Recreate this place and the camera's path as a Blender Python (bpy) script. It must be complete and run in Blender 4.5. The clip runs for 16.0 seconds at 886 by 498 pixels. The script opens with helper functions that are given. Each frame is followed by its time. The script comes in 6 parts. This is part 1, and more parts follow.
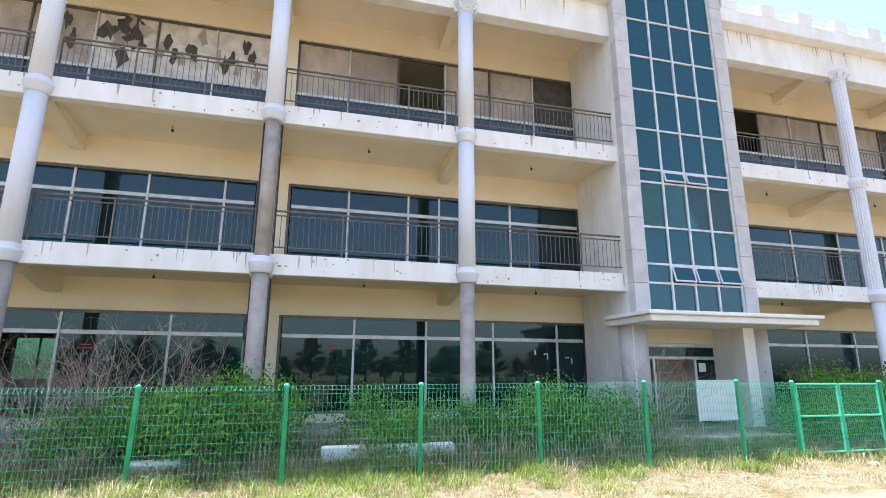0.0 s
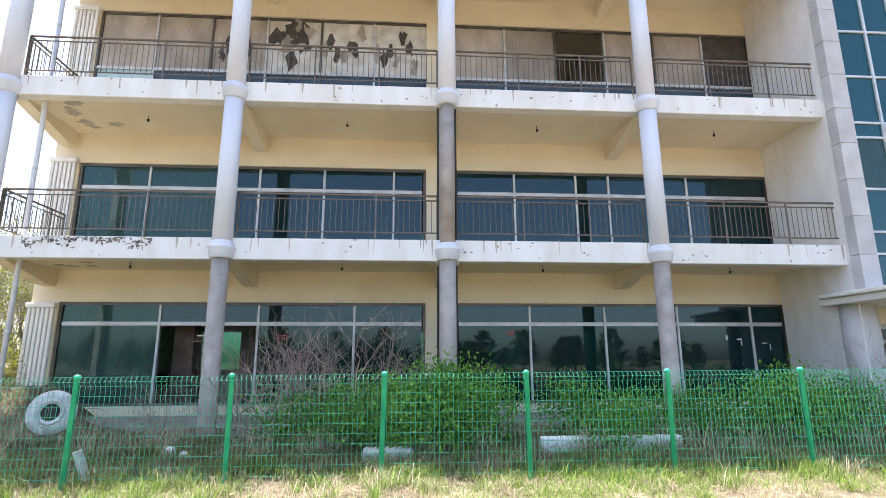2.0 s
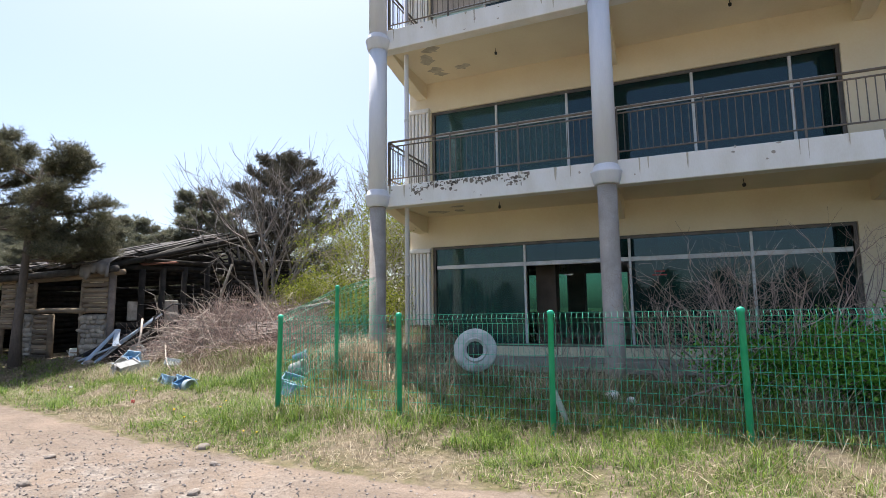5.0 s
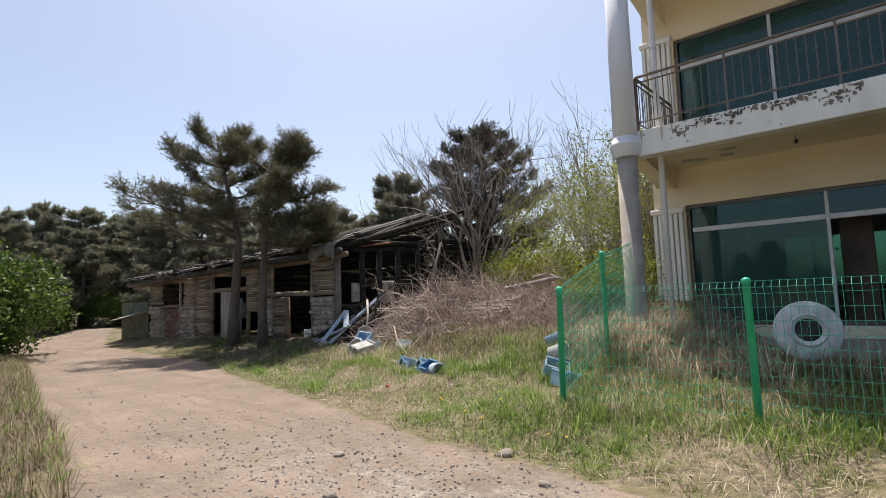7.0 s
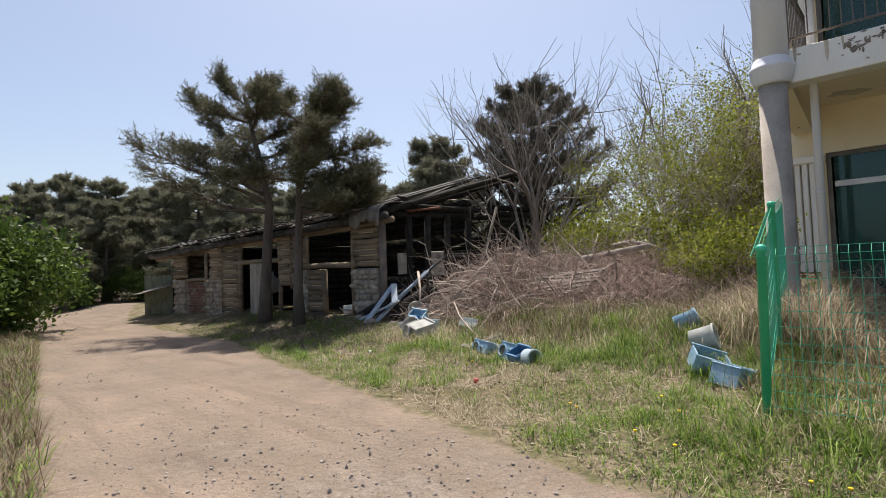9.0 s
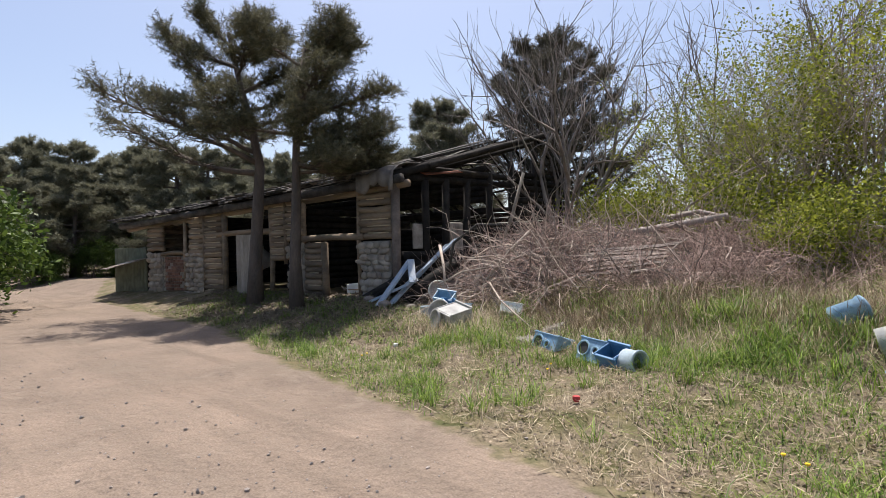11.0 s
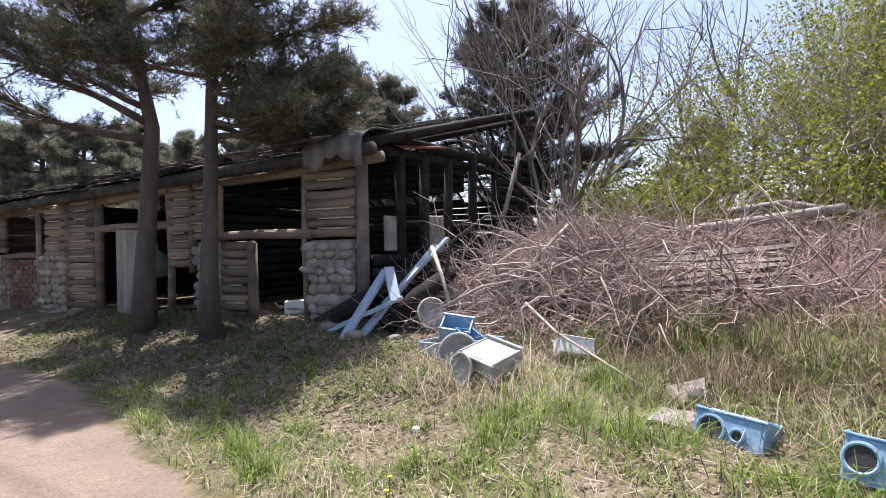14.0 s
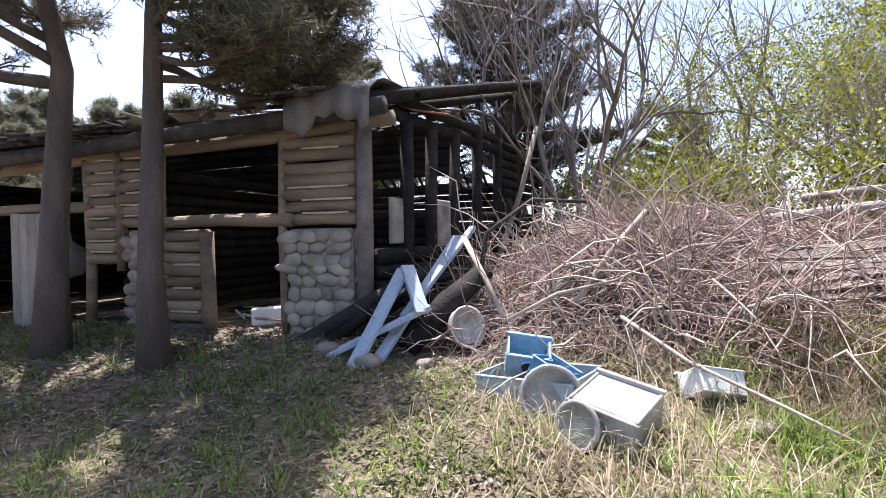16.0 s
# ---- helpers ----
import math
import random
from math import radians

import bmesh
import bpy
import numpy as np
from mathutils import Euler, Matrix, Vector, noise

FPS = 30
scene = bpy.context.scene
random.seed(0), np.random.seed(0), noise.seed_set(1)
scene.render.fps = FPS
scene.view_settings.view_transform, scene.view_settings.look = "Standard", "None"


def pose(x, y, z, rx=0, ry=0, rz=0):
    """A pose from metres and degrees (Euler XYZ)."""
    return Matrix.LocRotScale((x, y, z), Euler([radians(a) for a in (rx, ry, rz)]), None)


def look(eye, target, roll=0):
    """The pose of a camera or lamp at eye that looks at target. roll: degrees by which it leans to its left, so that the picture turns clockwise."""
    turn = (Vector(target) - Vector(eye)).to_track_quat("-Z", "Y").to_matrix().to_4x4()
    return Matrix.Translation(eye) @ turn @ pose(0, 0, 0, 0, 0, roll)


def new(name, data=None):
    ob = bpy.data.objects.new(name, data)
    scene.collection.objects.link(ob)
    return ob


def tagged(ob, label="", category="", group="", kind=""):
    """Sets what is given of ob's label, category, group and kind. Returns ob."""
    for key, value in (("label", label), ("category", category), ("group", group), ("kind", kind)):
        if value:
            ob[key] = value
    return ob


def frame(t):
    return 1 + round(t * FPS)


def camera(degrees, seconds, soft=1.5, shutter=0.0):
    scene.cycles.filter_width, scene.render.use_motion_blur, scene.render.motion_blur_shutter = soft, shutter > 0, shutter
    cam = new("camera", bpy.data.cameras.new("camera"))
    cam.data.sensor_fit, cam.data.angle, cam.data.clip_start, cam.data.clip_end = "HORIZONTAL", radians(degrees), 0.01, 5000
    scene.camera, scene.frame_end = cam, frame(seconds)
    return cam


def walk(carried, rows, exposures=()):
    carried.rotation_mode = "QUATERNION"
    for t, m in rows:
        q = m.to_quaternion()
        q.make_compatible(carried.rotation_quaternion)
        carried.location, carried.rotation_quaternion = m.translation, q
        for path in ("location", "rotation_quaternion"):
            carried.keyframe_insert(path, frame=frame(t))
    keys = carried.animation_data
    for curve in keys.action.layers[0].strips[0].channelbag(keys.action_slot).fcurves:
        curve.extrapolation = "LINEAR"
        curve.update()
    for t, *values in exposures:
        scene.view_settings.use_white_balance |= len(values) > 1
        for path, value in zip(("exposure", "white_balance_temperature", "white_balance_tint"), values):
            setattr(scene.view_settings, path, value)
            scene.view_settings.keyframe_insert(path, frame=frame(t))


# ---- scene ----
cam = camera(80.3, 16.0, soft=0.45)
PATH = [
    (0, (0.116, -0.317, 1.632), (0.619, 1.566, 2.08), 0.2),
    (0.5, (-0.346, -0.126, 1.646), (0.076, 1.778, 2.091), 0.1),
    (1, (-0.765, 0.141, 1.617), (-0.429, 2.062, 2.059), -0.1),
    (1.5, (-1.266, 0.334, 1.585), (-1.04, 2.272, 2.026), -0.1),
    (2, (-1.728, 0.578, 1.549), (-1.593, 2.529, 1.967), -0.2),
    (2.5, (-2.211, 0.791, 1.528), (-2.203, 2.751, 1.926), -0.4),
    (3, (-2.668, 0.998, 1.509), (-2.792, 2.959, 1.884), -0.5),
    (3.5, (-3.229, 1.189, 1.459), (-3.574, 3.127, 1.814), -0.7),
    (4, (-3.751, 1.372, 1.445), (-4.302, 3.27, 1.75), -1.0),
    (4.2, (-3.94, 1.44, 1.441), (-4.552, 3.324, 1.72), -1.0),
    (6.3, (-6.235, 2.245, 1.377), (-7.288, 3.936, 1.551), -1.6),
    (6.5, (-6.43, 2.318, 1.378), (-7.559, 3.96, 1.549), -2.0),
    (7, (-7.018, 2.409, 1.32), (-8.324, 3.914, 1.493), -2.1),
    (7.5, (-7.511, 2.631, 1.287), (-8.86, 4.1, 1.441), -2.0),
    (8, (-8.098, 2.784, 1.263), (-9.462, 4.24, 1.399), -1.9),
    (8.5, (-8.605, 2.979, 1.225), (-9.971, 4.436, 1.338), -1.8),
    (9, (-9.094, 3.251, 1.236), (-10.462, 4.707, 1.322), -2.0),
    (11.3, (-11.361, 4.237, 1.2), (-12.684, 5.737, 1.194), -1.4),
    (11.5, (-11.565, 4.34, 1.222), (-12.89, 5.839, 1.218), -1.5),
    (12, (-12.045, 4.628, 1.21), (-13.365, 6.131, 1.2), -1.5),
    (12.5, (-12.551, 4.918, 1.217), (-13.86, 6.431, 1.21), -1.4),
    (13, (-13.022, 5.199, 1.245), (-14.265, 6.766, 1.236), -1.5),
    (13.5, (-13.574, 5.536, 1.235), (-14.742, 7.159, 1.226), -1.4),
    (14, (-14.055, 5.849, 1.236), (-15.118, 7.543, 1.231), -1.2),
    (14.5, (-14.536, 6.211, 1.234), (-15.493, 7.967, 1.221), -1.1),
    (15, (-15.012, 6.481, 1.262), (-15.916, 8.265, 1.241), -0.9),
    (15.5, (-15.457, 6.708, 1.249), (-16.328, 8.508, 1.219), -0.9),
    (16, (-15.889, 6.869, 1.253), (-16.743, 8.677, 1.213), -0.9),
]
EXPOSURES = [(0.0, 1.85, 6500, 13), (2.5, 1.85, 6450, 13), (3.5, 1.55, 6300, 13), (4.2, 1.15, 6250, 12), (6.3, 0.52, 6850, 11), (9.0, 0.33, 6850, 11), (11.5, 0.4, 6550, 14), (13.5, 0.72, 6400, 17), (14.5, 1.02, 6300, 18), (16.0, 1.27, 6300, 18)]
walk(cam, [(t, look(eye, target, roll)) for t, eye, target, roll in PATH], EXPOSURES)

# ---- world and sun ----
SUN_EL, SUN_AZ = radians(69.5), radians(-45)
world = bpy.data.worlds.new("daylight")
scene.world = world
world.use_nodes = True
wn = world.node_tree.nodes
sky = wn.new("ShaderNodeTexSky")
sky.sky_type, sky.sun_disc = "NISHITA", False
sky.sun_elevation, sky.sun_rotation = SUN_EL, SUN_AZ
sky.air_density, sky.dust_density, sky.ozone_density = 0.9, 2.4, 0.9
wn["Background"].inputs["Strength"].default_value = 0.14
world.node_tree.links.new(sky.outputs[0], wn["Background"].inputs["Color"])
sun_data = bpy.data.lights.new("sun", "SUN")
sun_data.energy, sun_data.angle, sun_data.color = 5.0, radians(0.6), (1.0, 0.96, 0.9)
sun = new("sun", sun_data)
sun_way = Vector((math.sin(SUN_AZ) * math.cos(SUN_EL), math.cos(SUN_AZ) * math.cos(SUN_EL), math.sin(SUN_EL)))
sun.matrix_world = look(sun_way * 60, (0, 0, 0))


# ---- materials ----
def mat(name, c1, c2=None, rough=0.8, scale=3.0, fine=40.0, bump=0.2, metal=0.0, stretch=(1, 1, 1), island=0.0, rand=0.0, spec=0.4, speck=0.3):
    """Two scales of noise between two colours, with a fine relief."""
    m = bpy.data.materials.new(name)
    m.use_nodes = True
    nt = m.node_tree
    n, l = nt.nodes, nt.links
    b = n["Principled BSDF"]
    c2 = c2 or tuple(c * 0.7 for c in c1)
    geo = n.new("ShaderNodeNewGeometry")
    mp = n.new("ShaderNodeMapping")
    mp.inputs["Scale"].default_value = stretch
    l.new(geo.outputs["Position"], mp.inputs["Vector"])
    big, small = n.new("ShaderNodeTexNoise"), n.new("ShaderNodeTexNoise")
    for t, sc, d in ((big, scale, 6), (small, fine, 3)):
        t.inputs["Scale"].default_value, t.inputs["Detail"].default_value = sc, d
        l.new(mp.outputs[0], t.inputs["Vector"])
    ramp = n.new("ShaderNodeValToRGB")
    ramp.color_ramp.elements[0].position, ramp.color_ramp.elements[1].position = 0.35, 0.68
    ramp.color_ramp.elements[0].color, ramp.color_ramp.elements[1].color = (*c1, 1), (*c2, 1)
    l.new(big.outputs[0], ramp.inputs[0])
    mul = n.new("ShaderNodeMix")
    mul.data_type, mul.blend_type = "RGBA", "OVERLAY"
    mul.inputs[0].default_value = speck
    l.new(ramp.outputs[0], mul.inputs[6])
    l.new(small.outputs[0], mul.inputs[7])
    out = mul.outputs[2]
    for amount, node, sock in ((island, geo, "Random Per Island"), (rand, None, "Random")):
        if amount:
            src = (node or n.new("ShaderNodeObjectInfo")).outputs[sock]
            rg = n.new("ShaderNodeMapRange")
            rg.inputs["To Min"].default_value, rg.inputs["To Max"].default_value = 1 - amount, 1 + amount
            l.new(src, rg.inputs["Value"])
            hsv = n.new("ShaderNodeHueSaturation")
            l.new(rg.outputs[0], hsv.inputs["Value"])
            l.new(out, hsv.inputs["Color"])
            out = hsv.outputs[0]
    l.new(out, b.inputs["Base Color"])
    b.inputs["Roughness"].default_value, b.inputs["Metallic"].default_value = rough, metal
    b.inputs["Specular IOR Level"].default_value = spec
    if bump:
        bp = n.new("ShaderNodeBump")
        bp.inputs["Strength"].default_value, bp.inputs["Distance"].default_value = bump, 0.02
        l.new(small.outputs[0], bp.inputs["Height"])
        l.new(bp.outputs[0], b.inputs["Normal"])
    return m


def leafy(name, c1, c2, through_light=0.35, rough=0.55):
    """Leaves and blades: colour by island, some light comes through."""
    m = bpy.data.materials.new(name)
    m.use_nodes = True
    nt = m.node_tree
    n, l = nt.nodes, nt.links
    b = n["Principled BSDF"]
    geo = n.new("ShaderNodeNewGeometry")
    ramp = n.new("ShaderNodeValToRGB")
    ramp.color_ramp.elements[0].color, ramp.color_ramp.elements[1].color = (*c1, 1), (*c2, 1)
    l.new(geo.outputs["Random Per Island"], ramp.inputs[0])
    l.new(ramp.outputs[0], b.inputs["Base Color"])
    b.inputs["Roughness"].default_value = rough
    b.inputs["Specular IOR Level"].default_value = 0.25
    tr = n.new("ShaderNodeBsdfTranslucent")
    l.new(ramp.outputs[0], tr.inputs["Color"])
    mx = n.new("ShaderNodeMixShader")
    mx.inputs[0].default_value = through_light
    l.new(b.outputs[0], mx.inputs[1])
    l.new(tr.outputs[0], mx.inputs[2])
    l.new(mx.outputs[0], n["Material Output"].inputs["Surface"])
    return m


def glass(name, tint, ior=1.7, rough=0.02, body=(0.06, 0.2, 0.2), share=0.16):
    """A thin tinted pane: clear to the eye by its tint, glossy by Fresnel."""
    m = bpy.data.materials.new(name)
    m.use_nodes = True
    nt = m.node_tree
    n, l = nt.nodes, nt.links
    n.remove(n["Principled BSDF"])
    tr, gl, fr, mx = n.new("ShaderNodeBsdfTransparent"), n.new("ShaderNodeBsdfGlossy"), n.new("ShaderNodeFresnel"), n.new("ShaderNodeMixShader")
    df, mx2 = n.new("ShaderNodeBsdfDiffuse"), n.new("ShaderNodeMixShader")
    tr.inputs["Color"].default_value = (*tint, 1)
    df.inputs["Color"].default_value = (*body, 1)
    gl.inputs["Color"].default_value = (0.72, 0.92, 1.0, 1)
    gl.inputs["Roughness"].default_value, fr.inputs["IOR"].default_value = rough, ior
    noise_tex = n.new("ShaderNodeTexNoise")
    noise_tex.inputs["Scale"].default_value = 0.8
    bp = n.new("ShaderNodeBump")
    bp.inputs["Strength"].default_value, bp.inputs["Distance"].default_value = 0.05, 0.05
    l.new(noise_tex.outputs[0], bp.inputs["Height"])
    l.new(bp.outputs[0], gl.inputs["Normal"])
    mx2.inputs[0].default_value = share
    l.new(tr.outputs[0], mx2.inputs[1])
    l.new(df.outputs[0], mx2.inputs[2])
    l.new(fr.outputs[0], mx.inputs[0])
    l.new(mx2.outputs[0], mx.inputs[1])
    l.new(gl.outputs[0], mx.inputs[2])
    l.new(mx.outputs[0], n["Material Output"].inputs["Surface"])
    return m


M_CREAM = mat("cream_plaster", (0.8, 0.71, 0.53), (0.73, 0.63, 0.46), scale=0.8, fine=25, bump=0.08, speck=0.12)
M_WHITE = mat("weathered_white_paint", (0.84, 0.82, 0.79), (0.74, 0.71, 0.65), scale=1.6, fine=30, bump=0.12, stretch=(1.6, 1.6, 0.5), speck=0.2)
M_COLUMN = mat("white_column_paint", (0.74, 0.75, 0.79), (0.64, 0.65, 0.69), scale=1.2, fine=30, bump=0.08, stretch=(2, 2, 0.3), speck=0.15)
M_RUBBLE = mat("dirty_concrete", (0.34, 0.31, 0.28), (0.2, 0.175, 0.15), scale=6, fine=60, bump=0.4)
M_RAW = mat("bare_concrete", (0.45, 0.4, 0.35), (0.31, 0.27, 0.23), scale=2.5, fine=50, bump=0.3)
M_STAIN = mat("black_mould", (0.09, 0.078, 0.066), (0.26, 0.22, 0.185), scale=6, fine=60, bump=0.3)
M_STONE = mat("grey_cladding", (0.58, 0.56, 0.55), (0.47, 0.45, 0.44), scale=2, fine=60, bump=0.1, rand=0.06)
M_RAIL = mat("brown_steel", (0.13, 0.115, 0.1), (0.2, 0.16, 0.13), rough=0.45, metal=0.5, scale=5)
M_FRAME = mat("bronze_aluminium", (0.1, 0.09, 0.08), (0.16, 0.14, 0.12), rough=0.4, metal=0.4)
M_ALU = mat("pale_aluminium", (0.66, 0.67, 0.67), (0.5, 0.5, 0.5), rough=0.4, metal=0.2)
M_GLASS = glass("teal_glass", (0.06, 0.22, 0.23), 1.58, share=0.08)
M_GLASS_T = glass("blue_green_glass", (0.03, 0.2, 0.24), 1.6, body=(0.014, 0.15, 0.18), share=0.34)
M_GLASS_G = glass("green_glass", (0.24, 0.46, 0.4), 1.45, body=(0.16, 0.32, 0.29), share=0.18)
M_PLY = mat("grey_plywood", (0.46, 0.4, 0.35), (0.3, 0.26, 0.22), scale=2.2, fine=30, bump=0.2, stretch=(1, 1, 0.4), rand=0.2)
M_BLIND = mat("slate_blind", (0.15, 0.2, 0.25), (0.1, 0.14, 0.18), scale=1.5, stretch=(4, 1, 0.3))
M_BROWN = mat("brown_door", (0.14, 0.1, 0.075), (0.09, 0.065, 0.05))
M_AQUA = mat("pale_aqua_sheet", (0.5, 0.66, 0.66), (0.36, 0.5, 0.5), rough=0.4)
M_DAMP = mat("damp_stain", (0.4, 0.36, 0.29), (0.55, 0.49, 0.39), scale=5, fine=30)
M_OLDBOARD = mat("old_board", (0.2, 0.16, 0.135), (0.11, 0.09, 0.078), scale=4, fine=30, bump=0.7, rand=0.4)
M_TORN = mat("torn_board", (0.1, 0.085, 0.075), (0.05, 0.045, 0.04), scale=5)
M_PALE = mat("pale_torn_lining", (0.72, 0.7, 0.66), (0.5, 0.46, 0.4), scale=3)
M_SOOT = mat("sooty_plaster", (0.4, 0.37, 0.33), (0.16, 0.14, 0.12), scale=4)
M_BLUE_PANEL = mat("blue_grey_panel", (0.055, 0.09, 0.125), (0.035, 0.06, 0.08), rough=0.3)
M_ROOM = mat("room_plaster", (0.5, 0.5, 0.46), (0.4, 0.4, 0.37))
M_ROOM_D = mat("dusty_floor", (0.3, 0.29, 0.26))
M_GREEN = mat("green_coated_steel", (0.03, 0.46, 0.27), (0.06, 0.55, 0.34), rough=0.35, scale=4, bump=0.03, speck=0.1)
M_WIRE = mat("green_coated_wire", (0.06, 0.46, 0.29), (0.04, 0.38, 0.23), rough=0.3, bump=0, speck=0.1)
M_BARK = mat("dark_bark", (0.14, 0.11, 0.09), (0.08, 0.065, 0.055), scale=5, fine=35, bump=0.9, stretch=(1, 1, 0.35))
M_PALEBARK = mat("pale_bark", (0.4, 0.35, 0.31), (0.26, 0.22, 0.2), scale=5, fine=45, bump=0.5)
M_GREYBARK = mat("grey_bark", (0.25, 0.22, 0.2), (0.15, 0.13, 0.12), scale=5, fine=45, bump=0.4)
M_TWIG = mat("dry_twig", (0.42, 0.32, 0.27), (0.28, 0.2, 0.17), scale=4, island=0.45, bump=0)
M_NEEDLE = leafy("pine_needles", (0.05, 0.056, 0.036), (0.23, 0.215, 0.13), 0.25)
# paler copy of the needles, with the haze of distance mixed into the colour
M_NEEDLE_HAZE = leafy("far_pine_needles", (0.085, 0.095, 0.065), (0.32, 0.31, 0.21), 0.3)
M_NEEDLE_B = leafy("browned_pine_needles", (0.05, 0.055, 0.045), (0.15, 0.135, 0.1), 0.3)
M_LEAF_Y = leafy("young_leaves", (0.05, 0.078, 0.012), (0.39, 0.42, 0.06), 0.45)
M_LEAF_G = leafy("shrub_leaves", (0.045, 0.16, 0.015), (0.2, 0.44, 0.06), 0.4)
M_LEAF_D = leafy("verge_leaves", (0.03, 0.06, 0.012), (0.14, 0.21, 0.04), 0.3)
M_GRASS = leafy("green_grass", (0.045, 0.1, 0.018), (0.25, 0.35, 0.06), 0.35)
M_HAY = leafy("dry_grass", (0.2, 0.155, 0.1), (0.56, 0.48, 0.34), 0.25)
M_STRAW = leafy("brown_grass", (0.09, 0.065, 0.04), (0.27, 0.205, 0.135), 0.2)
M_LOG = mat("weathered_log", (0.33, 0.245, 0.165), (0.15, 0.115, 0.085), scale=2.5, fine=30, bump=0.6, stretch=(0.3, 1, 2), rand=0.3)
# burnt timber; the same near-black also paints the shade inside the shed
M_CHAR_SHADE = mat("charred_wood", (0.018, 0.017, 0.016), (0.042, 0.037, 0.033), scale=4, fine=30, bump=0.8, rand=0.3, spec=0.15)
M_GREYWOOD = mat("grey_weathered_wood", (0.36, 0.32, 0.27), (0.2, 0.17, 0.14), scale=4, fine=30, bump=0.5, stretch=(1, 1, 0.3), rand=0.2)
M_ROOFWOOD = mat("blackened_plank", (0.115, 0.102, 0.092), (0.045, 0.04, 0.037), scale=5, fine=30, bump=0.7, rand=0.5)
M_MULCH = mat("rotten_needles", (0.22, 0.17, 0.125), (0.1, 0.08, 0.06), scale=20, island=0.5, bump=0)
M_LITTER = mat("dead_leaf", (0.3, 0.24, 0.17), (0.16, 0.12, 0.09), scale=20, island=0.5, bump=0)
M_CHINK = mat("lime_chinking", (0.62, 0.52, 0.36), (0.45, 0.36, 0.24), scale=6)
M_PEBBLE = mat("river_stone", (0.42, 0.36, 0.29), (0.25, 0.21, 0.17), scale=5, fine=40, bump=0.4, rand=0.22)
M_MORTAR = mat("grey_mortar", (0.33, 0.29, 0.24), (0.22, 0.19, 0.16), scale=6, bump=0.5)
M_BRICK = mat("old_red_brick", (0.24, 0.13, 0.09), (0.16, 0.09, 0.07), scale=6, rand=0.3)
M_BLUE = mat("faded_blue_plastic", (0.16, 0.31, 0.46), (0.3, 0.43, 0.53), rough=0.5, scale=5, bump=0.08, speck=0.3)
M_GREYBLUE = mat("pale_blue_plastic", (0.42, 0.52, 0.58), (0.3, 0.38, 0.42), rough=0.45, scale=5, bump=0.06, speck=0.3)
M_CLEAR = mat("cloudy_plastic", (0.44, 0.44, 0.42), (0.26, 0.26, 0.25), rough=0.35, scale=6, bump=0.06, speck=0.3)
M_DKBLUE = mat("deep_blue_plastic", (0.06, 0.17, 0.32), (0.1, 0.24, 0.4), rough=0.4, bump=0.05)
M_GREYPL = mat("pale_grey_plastic", (0.58, 0.59, 0.57), (0.36, 0.37, 0.35), rough=0.5, scale=5, bump=0.08, speck=0.3)
M_PAPER = mat("white_sheet", (0.8, 0.8, 0.78), (0.7, 0.7, 0.66), bump=0.05)
M_BLACK = mat("black_rubber", (0.025, 0.025, 0.025), (0.05, 0.05, 0.045), rough=0.7)
M_ROCK = mat("field_stone", (0.3, 0.255, 0.215), (0.19, 0.165, 0.14), scale=6, fine=40, bump=0.6, rand=0.2)
M_TARP = mat("grey_tarpaulin", (0.2, 0.18, 0.165), (0.12, 0.11, 0.1), rough=0.6, scale=5)
M_RED = mat("faded_red", (0.6, 0.08, 0.08))
M_DANDELION = mat("yellow_petal", (0.85, 0.6, 0.03))


# ---- building tools ----
rng = np.random.default_rng(7)


